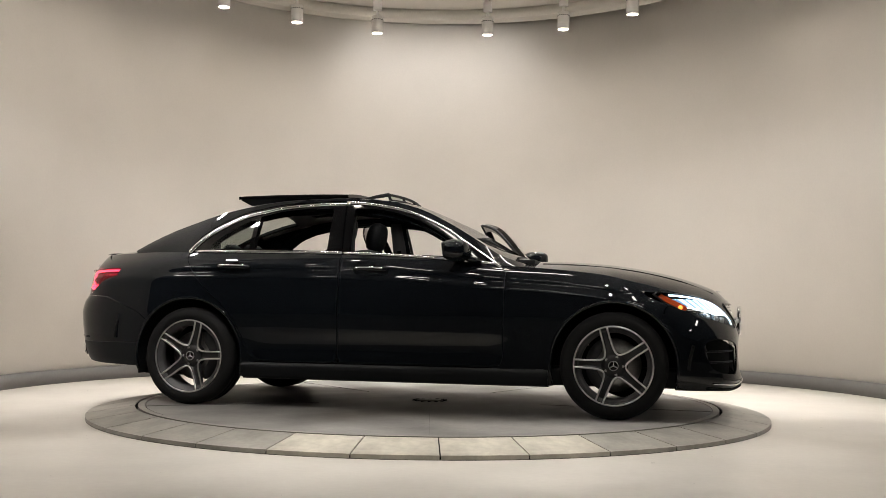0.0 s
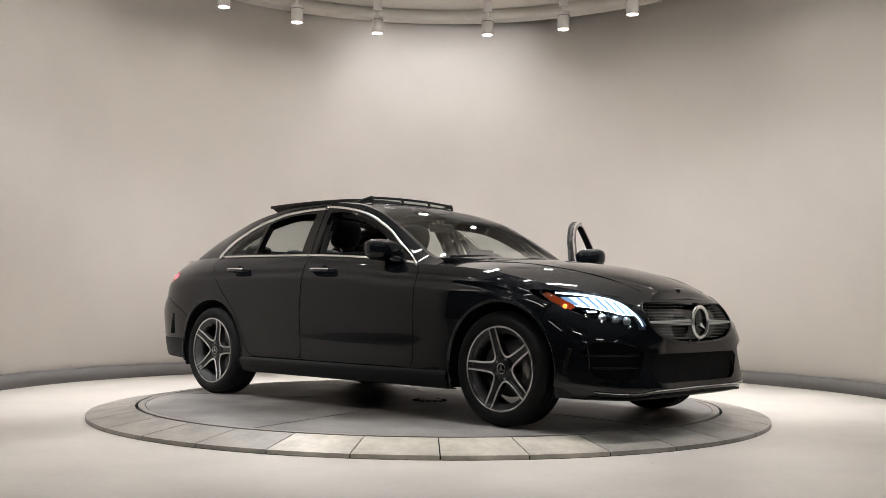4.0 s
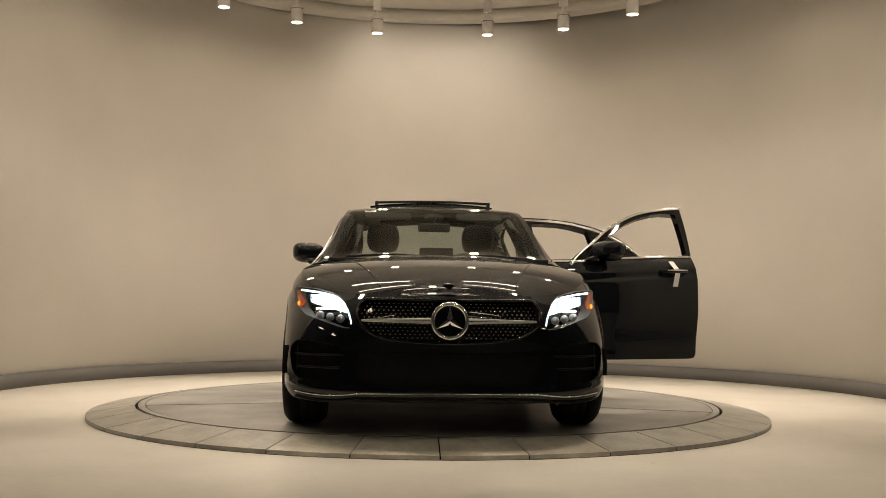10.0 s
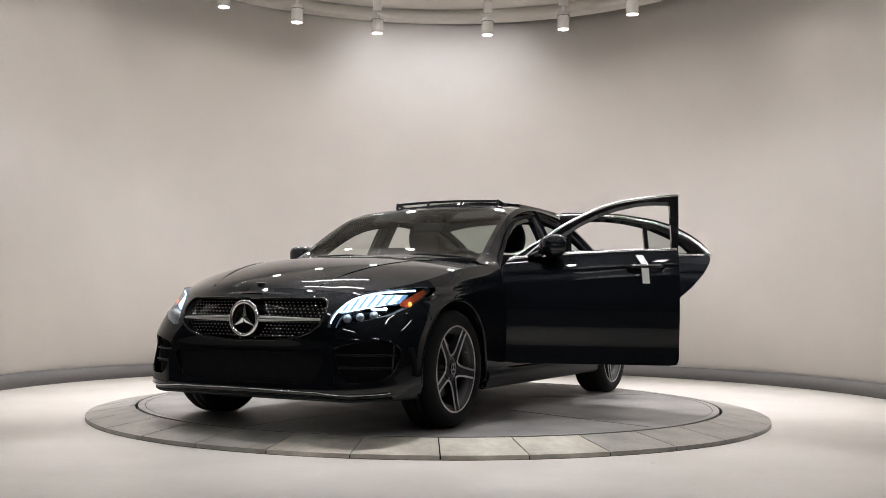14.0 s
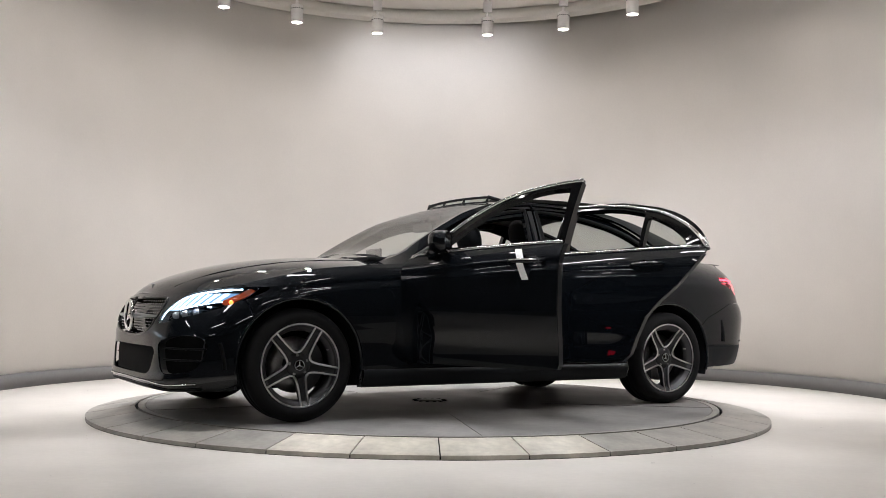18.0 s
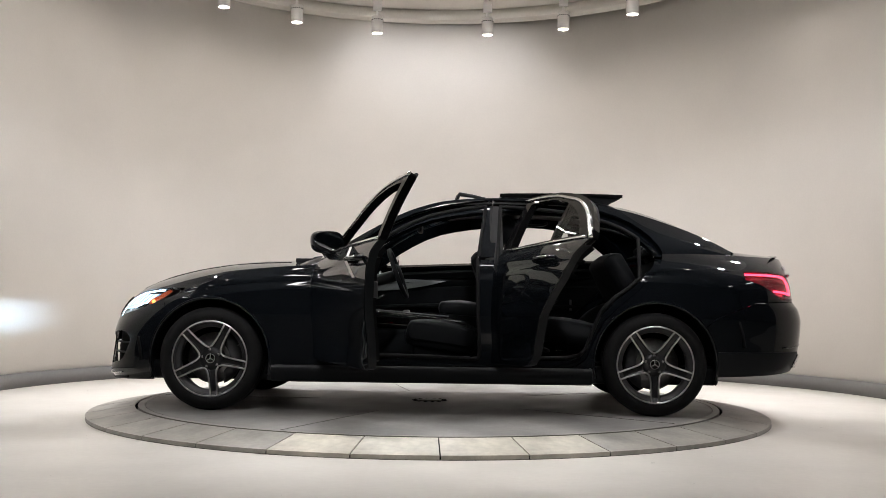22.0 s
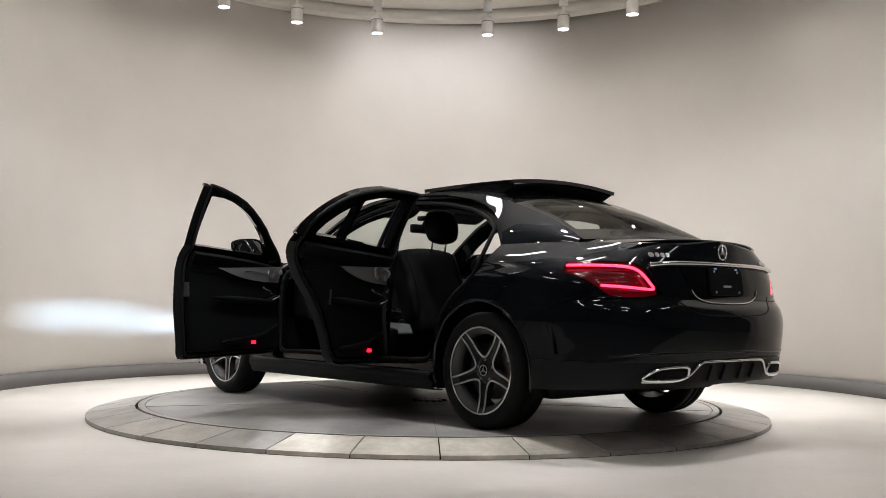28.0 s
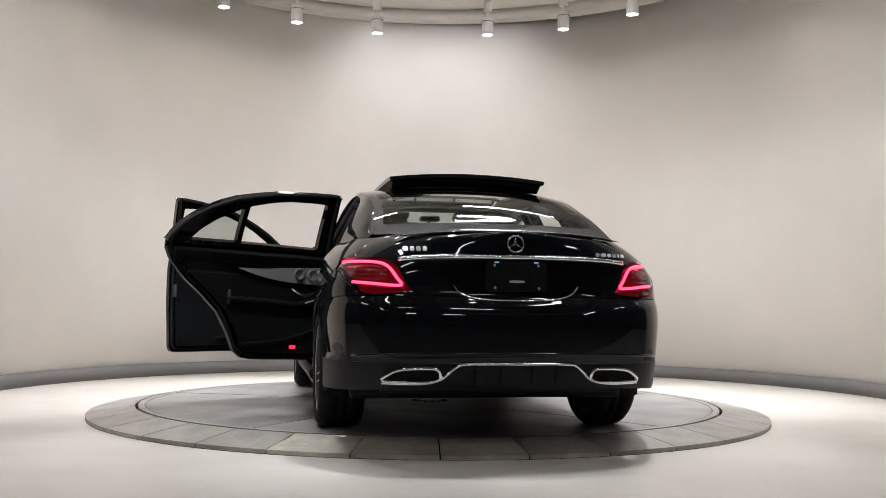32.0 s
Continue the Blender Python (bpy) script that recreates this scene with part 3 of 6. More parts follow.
def side_y(x, z):
    """Half width of the greenhouse's side at x and height z."""
    x = np.asarray(x, float)
    z0, z1 = edge_at_z(x), rail_z(x)
    t = np.clip((z - z0) / np.maximum(z1 - z0, 0.01), 0, 1)
    y0, y1 = edge_at_y(x), rail_y(x)
    k = 0.25 + 0.28 * smooth01((-1.15 - x) / 0.45)      # the rear pillar bulges more
    return y0 + (y1 - y0) * ((1 - k) * t + k * t * t)


def green_skins():
    xs = np.linspace(0.86, -1.97, 150)
    S = np.zeros((len(xs), G_SIDE, 3))
    T = np.zeros((len(xs), G_TOP, 3))
    for i, x in enumerate(xs):
        z0, z1 = float(edge_at_z(x)), float(rail_z(x))
        z = np.linspace(z0, z1, G_SIDE)
        S[i, :, 0], S[i, :, 1], S[i, :, 2] = x, side_y(np.full(G_SIDE, x), z), z
        s = np.linspace(1, 0, G_TOP)
        yr = float(rail_y(x))
        zc = float(roof_c(x))
        T[i, :, 0], T[i, :, 1], T[i, :, 2] = x, yr * s, z1 + (zc - z1) * (1 - s ** 2.3)
    return S, T


def flat_skin(xs, zc):
    """Hood or deck: from the shoulder's edge across to the middle."""
    n = 30
    P = np.zeros((len(xs), n, 3))
    for i, x in enumerate(xs):
        s = np.linspace(1, 0, n)
        ye, ze = float(edge_at_y(x)), float(edge_at_z(x))
        P[i, :, 0], P[i, :, 1] = x, ye * s
        P[i, :, 2] = ze + (float(zc(x)) - ze) * (1 - s ** 2.4)
    return P


WALL_VF = sheet(WALLP)
SIDE_P, TOP_P = green_skins()
SIDE_VF, TOP_VF = sheet(SIDE_P), sheet(TOP_P)
x_nose = float(edge_x.max())
HOOD_VF = sheet(flat_skin(x_nose - (x_nose - 0.72) * np.linspace(0.0005, 1, 70) ** 1.6, hood_c))
x_tail = float(edge_x.min())
DECK_VF = sheet(flat_skin(x_tail + (-1.72 - x_tail) * np.linspace(1, 0.0005, 50) ** 1.5, deck_c))


def outward(V, F, ref):
    """Turns the faces so that they look away from a point inside."""
    N = normals(V, F)
    flip = np.sum(N * (V - np.asarray(ref)), axis=1).sum() < 0
    return V, ([list(reversed(f)) for f in F] if flip else [list(f) for f in F])


IN = (0.0, 0.0, 0.6)
WALL_VF, SIDE_VF, TOP_VF, HOOD_VF, DECK_VF = (outward(*q, IN) for q in (WALL_VF, SIDE_VF, TOP_VF, HOOD_VF, DECK_VF))

# outlines on the side, (x, z)
GAP = 0.0022
WHEEL_X, R_ARCH, Z_HUB = 1.42, 0.392, 0.33
DOOR_TOP = [(0.708, 0.945), (0.60, 1.018), (0.46, 1.108), (0.36, 1.178), (0.25, 1.238), (0.133, 1.292), (0.02, 1.33), (-0.102, 1.356), (-0.24, 1.377), (-0.388, 1.391)]
CHROME_TOP_R = [(-0.366, 1.376), (-0.582, 1.374), (-0.828, 1.356), (-0.95, 1.333), (-1.085, 1.305), (-1.18, 1.270), (-1.262, 1.228), (-1.335, 1.182), (-1.395, 1.132), (-1.445, 1.080), (-1.475, 1.042)]
DOOR_TOP_R = [(-0.394, 1.389), (-0.582, 1.386), (-0.828, 1.372), (-0.95, 1.353), (-1.095, 1.324), (-1.20, 1.288), (-1.285, 1.246), (-1.358, 1.197), (-1.418, 1.143), (-1.462, 1.086), (-1.482, 1.042)]
F_DOOR = [(0.745, 0.90), (0.740, 0.60), (0.735, 0.36), (0.715, 0.312), (0.66, 0.303), (-0.30, 0.303), (-0.34, 0.310), (-0.352, 0.34), (-0.353, 0.98)] + DOOR_TOP[::-1]
R_DOOR = [(-0.357, 0.34), (-0.37, 0.312), (-0.41, 0.305), (-0.86, 0.305), (-0.93, 0.315), (-0.985, 0.36), (-1.03, 0.47), (-1.10, 0.60), (-1.20, 0.70), (-1.32, 0.80), (-1.41, 0.90), (-1.465, 0.985)] + DOOR_TOP_R[::-1] + [(-0.358, 0.98)]
F_GLASS = [(-0.316, 1.030), (-0.322, 1.333), (-0.20, 1.331), (-0.102, 1.318), (0.02, 1.288), (0.133, 1.247), (0.25, 1.187), (0.36, 1.118), (0.50, 1.012), (0.485, 1.000)]
R_GLASS = [(-0.470, 1.040), (-0.474, 1.334), (-0.60, 1.336), (-0.733, 1.332), (-0.85, 1.318), (-1.005, 1.283), (-1.005, 1.052)]
Q_GLASS = [(-1.036, 1.053), (-1.036, 1.270), (-1.10, 1.242), (-1.20, 1.190), (-1.28, 1.128), (-1.335, 1.062), (-1.33, 1.055)]

# ---- the car: shell ----
car = empty("sedan_car", "glossy black four-door sedan with two doors open and lamps lit", "car")


def sides(V, F):
    return ((V, F, 1), (*mirrored(V, F), -1))


def arch_gap(V):
    return np.minimum(np.hypot(V[:, 0] - WHEEL_X, V[:, 2] - Z_HUB) - R_ARCH, np.hypot(V[:, 0] + WHEEL_X, V[:, 2] - Z_HUB) - R_ARCH)


def panel(name, V, F, mat=PAINT, parent=None, t=0.010, label=""):
    return raw(name, *thick(V, F, t), mat, parent or car, label)


def cutter(VF, *tests):
    """Clips a skin by one test after another; each gives a value for each vertex."""
    V, F = VF
    for test in tests:
        if len(F) == 0:
            break
        V, F = clip(V, F, test(V))
    return V, F


poly_xz = lambda poly, k=0.0: (lambda V: inside(poly, V[:, 0], V[:, 2]) + k)
not_xz = lambda poly, k=0.0: (lambda V: -inside(poly, V[:, 0], V[:, 2]) - k)
not_yz = lambda poly, k=0.0, x=0.0: (lambda V: np.where(V[:, 0] > x, -inside(poly, V[:, 1], V[:, 2]) - k, 1.0))
not_yz_rear = lambda poly, k=0.0, x=0.0: (lambda V: np.where(V[:, 0] < x, -inside(poly, V[:, 1], V[:, 2]) - k, 1.0))

# outlines on the front and on the rear, (y, z), left half
LAMP_F = [(0.497, 0.562), (0.501, 0.60), (0.522, 0.652), (0.552, 0.703), (0.595, 0.738), (0.65, 0.756), (0.72, 0.770), (0.80, 0.779), (0.842, 0.784), (0.850, 0.768), (0.836, 0.715), (0.803, 0.665), (0.76, 0.630), (0.66, 0.598), (0.56, 0.567)]
GRILLE = [(-0.02, 0.712), (0.36, 0.716), (0.445, 0.710), (0.478, 0.66), (0.470, 0.60), (0.42, 0.548), (0.33, 0.512), (0.18, 0.494), (-0.02, 0.488)]
INTAKE = [(-0.02, 0.268), (0.40, 0.270), (0.455, 0.295), (0.50, 0.40), (0.47, 0.43), (0.33, 0.432), (-0.02, 0.43)]
SIDE_INTAKE = [tuple(q) for q in smoothed([(0.545, 0.452), (0.66, 0.490), (0.785, 0.500), (0.832, 0.458), (0.828, 0.375), (0.795, 0.308), (0.70, 0.284), (0.605, 0.292), (0.562, 0.365)], 4, True)]
LAMP_R = [(0.862 - (0.862 - a) * 0.865, b) for a, b in ((0.455, 0.757), (0.475, 0.775), (0.535, 0.88), (0.60, 0.918), (0.70, 0.925), (0.79, 0.922), (0.845, 0.935), (0.860, 0.925), (0.845, 0.87), (0.80, 0.80), (0.75, 0.748), (0.66, 0.738), (0.54, 0.747))]

f_bumper_line = [(1.62, 0.10), (1.66, 0.30), (1.70, 0.56), (1.73, 0.68), (1.76, 0.72), (1.78, 0.80), (2.6, 0.80), (2.6, 0.10)]
r_bumper_line = [(-1.72, 0.10), (-1.73, 0.56), (-1.80, 0.62), (-2.05, 0.72), (-2.2, 0.73), (-2.7, 0.735), (-2.7, 0.1)]

for V, F, s in sides(*WALL_VF):
    half = (V, F)
    arch = cutter(half, arch_gap)
    yz = lambda poly: [(s * a, b) for a, b in poly]
    body = cutter(arch, not_xz(F_DOOR, GAP), not_xz(R_DOOR, GAP))
    # front bumper, fender, sill, quarter, rear bumper
    panel("front_bumper", *cutter(body, poly_xz(f_bumper_line, -GAP), not_yz(yz(LAMP_F), 0, 1.5), not_yz(yz(GRILLE), 0, 1.5), not_yz(yz(INTAKE), 0, 1.5), not_yz(yz(SIDE_INTAKE), 0, 1.5)), label="black bumper skin with air intakes")
    mid = cutter(body, not_xz(f_bumper_line, GAP), not_xz(r_bumper_line, GAP))
    panel("front_fender", *cutter(mid, lambda V: V[:, 0] - 0.55, lambda V: np.maximum(V[:, 2] - 0.301, V[:, 0] - 1.0), not_yz(yz(LAMP_F), 0, 1.5)))
    panel("sill", *cutter(mid, lambda V: 0.299 - V[:, 2], lambda V: 0.948 - V[:, 0], lambda V: V[:, 0] + 1.198))
    panel("rear_quarter", *cutter(mid, lambda V: -0.90 - V[:, 0], lambda V: np.maximum(V[:, 2] - 0.301, -1.2 - V[:, 0]), not_yz_rear(yz(LAMP_R), 0, -1.98)))
    panel("rear_bumper", *cutter(body, poly_xz(r_bumper_line, -GAP), lambda V: V[:, 2] - 0.411, not_yz_rear(yz(LAMP_R), 0, -1.98)))
    panel("rear_valance", *cutter(body, poly_xz(r_bumper_line, -GAP), lambda V: 0.409 - V[:, 2]), mat=VALANCE, label="satin black lower rear valance")

hood = cutter(HOOD_VF, lambda V: V[:, 0] - 0.80)
raw("hood", *thick(*clean(*joined(hood, mirrored(*hood))), 0.012), PAINT, car)
deck = cutter(DECK_VF, lambda V: -1.83 - V[:, 0])
raw("trunk_lid", *thick(*clean(*joined(deck, mirrored(*deck))), 0.012), PAINT, car)

# roof and pillars
W_SHIELD = lambda V: np.minimum(np.minimum(V[:, 0] - 0.005 - 0.06 * (np.abs(V[:, 1]) / 0.6) ** 2 * -1, 0.80 - V[:, 0]), (rail_y(V[:, 0]) - 0.035) - np.abs(V[:, 1]))
R_SCREEN = lambda V: np.minimum(np.minimum(-1.19 - 0.05 * (np.abs(V[:, 1]) / 0.6) ** 2 - V[:, 0], V[:, 0] + 1.865), (rail_y(V[:, 0]) - 0.05) - np.abs(V[:, 1]))
SUNROOF = lambda V: np.minimum(np.minimum(-0.11 - V[:, 0], V[:, 0] + 1.02), 0.43 - np.abs(V[:, 1]))
top2 = clean(*joined(TOP_VF, mirrored(*TOP_VF)))
roof = cutter(top2, lambda V: -W_SHIELD(V), lambda V: -R_SCREEN(V), lambda V: -SUNROOF(V), lambda V: 0.84 - V[:, 0])
raw("roof", *thick(*roof, 0.02), PAINT, car)
raw("windscreen", *cutter(top2, W_SHIELD), GLASS, car, "clear windscreen")
raw("rear_screen", *cutter(top2, R_SCREEN), DARKGLASS, car, "dark tinted rear window")
for V, F, s in sides(*SIDE_VF):
    panel("pillar_side", *cutter((V, F), not_xz(F_DOOR, GAP), not_xz(R_DOOR, GAP), lambda V: V[:, 0] + 1.95), t=0.02)


def door_skins(poly, panes, s):
    """Lower panel, window frame and panes of one door, in the car's space."""
    VW, FW = WALL_VF if s > 0 else mirrored(*WALL_VF)
    VS, FS = SIDE_VF if s > 0 else mirrored(*SIDE_VF)
    low = cutter((VW, FW), arch_gap, poly_xz(poly, -GAP))
    frame_skin = cutter((VS, FS), poly_xz(poly, -GAP), *(not_xz(q) for q in panes))
    glass = [cutter((VS, FS), poly_xz(q)) for q in panes]
    return low, frame_skin, glass


def shifted(VF, off):
    return VF[0] - np.asarray(off), VF[1]


HINGE_F, HINGE_R = 0.735, -0.365
OPEN_F, OPEN_R = 65.0, 67.0


def door(which, s, angle):
    """A door of the car; its empty stands on the hinge line."""
    poly, panes, hx = (F_DOOR, [F_GLASS], HINGE_F) if which == "front" else (R_DOOR, [R_GLASS, Q_GLASS], HINGE_R)
    off = np.array([hx, s * 0.865, 0.0])
    low, frm, glass = door_skins(poly, panes, s)
    V, F = thick(*shifted(low, off), 0.012)
    d = raw(which + "_door", V, F, PAINT, car, "black door standing wide open" if angle else "")
    # the hinge line leans a little, so that an open door rises towards its free end
    tx, ty, dx, dy, dz = ((-1.21, 1.90, -0.015, -0.006, 0.033) if which == "front" else (1.6, -0.28, -0.035, -0.040, 0.013)) if angle else (0, 0, 0, 0, 0)
    lean = Matrix.Rotation(radians(tx), 4, "X") @ Matrix.Rotation(radians(ty), 4, "Y")
    d.matrix_basis = Matrix.Translation(Vector(off) + Vector((dx, dy, dz))) @ lean @ Matrix.Rotation(radians(-s * angle), 4, "Z")
    raw("window_frame", *thick(*shifted(frm, off), 0.045), GLOSS, d, "gloss black window frame")
    for k, g in enumerate(glass):
        if which == "rear" and k == 1:
            ob = raw("quarter_pane", *shifted(g, off), DARKGLASS, d)
    return d


doors = {}
for which, s, angle in (("front", 1, OPEN_F), ("rear", 1, OPEN_R), ("front", -1, 0.0), ("rear", -1, 0.0)):
    doors[which, s] = door(which, s, angle)

# underbody and wheel houses
def under():
    bm = box_bm(3.7, 1.5, 0.12, 0.03, at=(0.0, 0, 0.25))
    part("underbody", bm, PLASTIC, car)
    for sx in (1, -1):
        for s in (1, -1):
            V, F = lathe([(R_ARCH + 0.012, 0.0), (R_ARCH + 0.012, 0.30), (0.05, 0.30)], 40, "y")
            V = V * np.array([1, -s, 1]) + np.array([sx * WHEEL_X, s * 0.865, Z_HUB])
            V, F = clip(V, F, V[:, 2] - 0.20)
            raw("wheel_house", V, F, PLASTIC, car)


under()


# ---- wheels ----
def wheel(sx, s, r):
    """Tyre, rim barrel, five twin spokes, cap, brake disc and caliper; y outwards is s."""
    face = 0.86 if sx > 0 else 0.85
    w = 0.113 if sx > 0 else 0.122
    yc = -0.075        # tyre's middle seen from the hub's face
    rim_r = 0.2425
    prof = [(rim_r - 0.004, yc - w + 0.012), (rim_r + 0.012, yc - w), (r - 0.035, yc - w - 0.004), (r - 0.012, yc - w + 0.016), (r, yc - w + 0.038),
            (r, yc - 0.03), (r - 0.006, yc - 0.028), (r - 0.006, yc - 0.022), (r, yc - 0.02), (r, yc + 0.02), (r - 0.006, yc + 0.022), (r - 0.006, yc + 0.028), (r, yc + 0.03),
            (r, yc + w - 0.038), (r - 0.012, yc + w - 0.016), (r - 0.035, yc + w + 0.004), (rim_r + 0.025, yc + w + 0.002), (rim_r + 0.008, yc + w - 0.006), (rim_r - 0.004, yc + w - 0.016)]
    fl = np.array([1, s, 1])
    fix = lambda VF: (VF[0] * fl, VF[1] if s > 0 else [list(reversed(f)) for f in VF[1]])
    rim = raw("wheel", *fix(lathe([(rim_r - 0.014, yc - w + 0.012), (rim_r - 0.03, yc), (rim_r - 0.022, 0.012), (rim_r - 0.012, yc + w - 0.018), (rim_r + 0.001, yc + w - 0.012), (rim_r + 0.003, yc + w - 0.02)][::-1], 64, "y")), SPOKE, car)
    rim.matrix_basis = Matrix.Translation((sx * WHEEL_X, s * face, r))
    raw("tyre", *fix(lathe(prof[::-1], 64, "y")), RUBBER, rim, "black low-profile tyre")
    raw("rim_lip", *fix(lathe([(rim_r - 0.007, yc + w - 0.010), (rim_r - 0.004, yc + w - 0.007), (rim_r + 0.003, yc + w - 0.009), (rim_r + 0.004, yc + w - 0.016)][::-1], 64, "y")), ALLOY, rim)
    spin = {(1, 1): 28, (1, -1): 15, (-1, 1): 36, (-1, -1): -16}[(sx, s)]
    yr = yc + w - 0.020
    for k in range(5):
        a = radians(spin + 72 * k + 90)
        c, sn = math.cos(a), math.sin(a)
        place = lambda u, v, y: (u * c - v * sn, y, u * sn + v * c)
        # graphite spoke body
        V, F = [], []
        for u, hw, y1, y0 in ((0.03, 0.028, -0.012, -0.05), (0.0600, 0.043, -0.006, -0.05), (0.080, 0.0305, -0.002, -0.045), (0.14, 0.0240, 0.006, -0.035), (rim_r - 0.012, 0.0225, yr - 0.004, yr - 0.035)):
            for v, y in ((-hw, y0), (-hw, y1), (-hw * 0.45, y1 - 0.010), (hw * 0.45, y1 - 0.010), (hw, y1), (hw, y0)):
                V.append(place(u, v, y))
        for i in range(4):
            for j in range(6):
                q = (j + 1) % 6
                F.append([i * 6 + j, i * 6 + 6 + j, i * 6 + 6 + q, i * 6 + q])
        spoke = raw("spoke", *fix((np.array(V), F)), SPOKE, rim, "twin spoke, graphite with machined silver edges", smooth=False)
        for e in (-1, 1):
            pts = smoothed([(0.0600, e * 0.0436, -0.001), (0.078, e * 0.0315, 0.003), (0.12, e * 0.0252, 0.009), (0.18, e * 0.0236, 0.014), (rim_r - 0.006, e * 0.0226, yr + 0.003)], 2)
            path = [place(*q) for q in pts]
            raw("machined_edge", *fix(tube(path, 0.0064, 6, flat=0.5, up=(0, 1, 0))), ALLOY, spoke)
    raw("rim_flange", *fix(lathe([(rim_r - 0.042, yr - 0.050), (rim_r - 0.038, yr - 0.022), (rim_r - 0.030, yr - 0.014), (rim_r - 0.010, yr + 0.004)][::-1], 64, "y")), GREY, rim, "graphite outer flange of the rim")
    raw("valve", *fix(tube([((rim_r - 0.045) * math.cos(q), yr - 0.03 + 0.02 * e, (rim_r - 0.045) * math.sin(q)) for e, q in ((0, radians(spin + 126)), (1, radians(spin + 126)))], 0.004, 6)), STEEL, rim)
    raw("hub", *fix(lathe([(0.0, 0.0), (0.04, 0.0), (0.075, -0.012), (0.085, -0.05)][::-1], 40, "y")), SPOKE, rim)
    raw("centre_cap", *fix(lathe([(0.0, 0.008), (0.030, 0.007), (0.033, 0.0)][::-1], 32, "y")), GLOSS, rim)
    raw("cap_ring", *fix(tube([(0.029 * math.cos(q), 0.009, 0.029 * math.sin(q)) for q in np.linspace(0, 2 * math.pi, 25)[:-1]], 0.002, 6, True, up=(0, 1, 0))), ALLOY, rim)
    for k in range(3):
        a = radians(90 + 120 * k)
        raw("cap_arm", *fix(tube([(0, 0.010, 0), (0.027 * math.cos(a), 0.009, 0.027 * math.sin(a))], [0.004, 0.0012], 6)), ALLOY, rim)
    for k in range(5):
        a = radians(spin + 36 + 72 * k + 90)
        raw("wheel_bolt", *fix((lambda q: (q[0] + np.array([0.056 * math.cos(a), 0, 0.056 * math.sin(a)]), q[1]))(lathe([(0.0, -0.004), (0.009, -0.004), (0.010, -0.02)][::-1], 12, "y"))), STEEL, rim)
    raw("brake_disc", *fix(lathe([(0.06, -0.075), (0.165, -0.075), (0.165, -0.10), (0.06, -0.10)][::-1], 48, "y")), STEEL, rim)
    V, F = lathe([(0.11, -0.060), (0.178, -0.060), (0.178, -0.11)][::-1], 40, "y")
    V, F = clip(V, F, -V[:, 0] * sx - 0.075)
    raw("brake_caliper", *fix((V, F)), GREY, rim)
    return rim


for sx in (1, -1):
    for s in (1, -1):
        wheel(sx, s, 0.330 if sx > 0 else 0.327)


# ---- the car: helpers on its skin ----
def flank_w(x, z):
    """Half width of the flank at x (between the corners) and height z."""
    zt = float(top_z(x))
    h = float(shoulder_h(x))
    w = float(half_w(z)) - float(shoulder_in(x)) * min(max((z - (zt - h)) / h, 0), 1) ** 2.2
    return w


def body_y(x, z):
    """Half width of the body at x, round both ends as well."""
    w = flank_w(min(max(x, X_R), X_F), z)
    if x > X_F:
        n = float(nose_n(z))
        return w * max(1 - ((x - X_F) / (float(front_x(z)) - X_F)) ** n, 0) ** (1 / n)
    if x < X_R:
        return w * max(1 - ((x - X_R) / (float(rear_x(z)) - X_R)) ** N_R, 0) ** (1 / N_R)
    return w


def arch_lips():
    """The rolled lip of each wheel arch and the flared skirt between the wheels."""
    for s in (1, -1):
        for sx in (1, -1):
            pts = []
            for a in np.radians(np.linspace(-14, 194, 53)):
                x, z = sx * WHEEL_X + (R_ARCH - 0.002) * math.cos(a), Z_HUB + (R_ARCH - 0.002) * math.sin(a)
                pts.append((x, s * (body_y(x, z) - 0.009), z))
            raw("arch_lip", *tube(pts, 0.012, 8, up=(0, 1, 0)), PAINT, car, "rolled lip of the wheel arch")
        P = []
        for x in np.linspace(1.02, -1.02, 60):
            k = smooth01((-0.45 - x) / 0.5)          # the skirt swells towards the rear wheel
            f = smooth01((x - 0.72) / 0.3)
            w = flank_w(x, 0.30)
            row = [(w - 0.004, 0.299), (w + 0.010 + 0.006 * k, 0.291), (w + 0.016 + 0.010 * k, 0.272 - 0.004 * f), (w + 0.010 + 0.004 * k, 0.246),
                   (w - 0.004, 0.226), (w - 0.006 + 0.008 * k, 0.210), (w - 0.022, 0.190), (w - 0.09, 0.186)]
            P.append([(x, s * a, b) for a, b in row])
        V, F = outward(*sheet(np.array(P)), (0, 0, 0.30))
        raw("side_skirt", *thick(V, F, 0.008), VALANCE, car, "flared satin black side skirt")
        # slot ahead of the front wheel
        slot = [(x, s * (body_y(x, z) + 0.0005), z) for x, z in ((1.868, 0.315), (1.872, 0.36), (1.882, 0.41), (1.896, 0.462))]
        raw("air_slot", *tube(smoothed(slot, 4), 0.011, 8, flat=1.6, up=(0, 1, 0)), DARK, car, "dark upright slot in the bumper's side")


def front_pt(y, z, out=0.0):
    """A point of the nose at side offset y and height z, out metres proud of it."""
    w = float(half_w(z))
    N_F = float(nose_n(z))
    k = max(1 - (abs(y) / w) ** N_F, 0.0) ** (1 / N_F)
    x = X_F + (float(front_x(z)) - X_F) * k
    nx, ny = (k + 1e-6) ** (N_F - 1) / 0.85, math.copysign((abs(y) / w) ** (N_F - 1), y) / w
    n = math.hypot(nx, ny)
    return np.array([x + out * nx / n, y + out * ny / n, z])


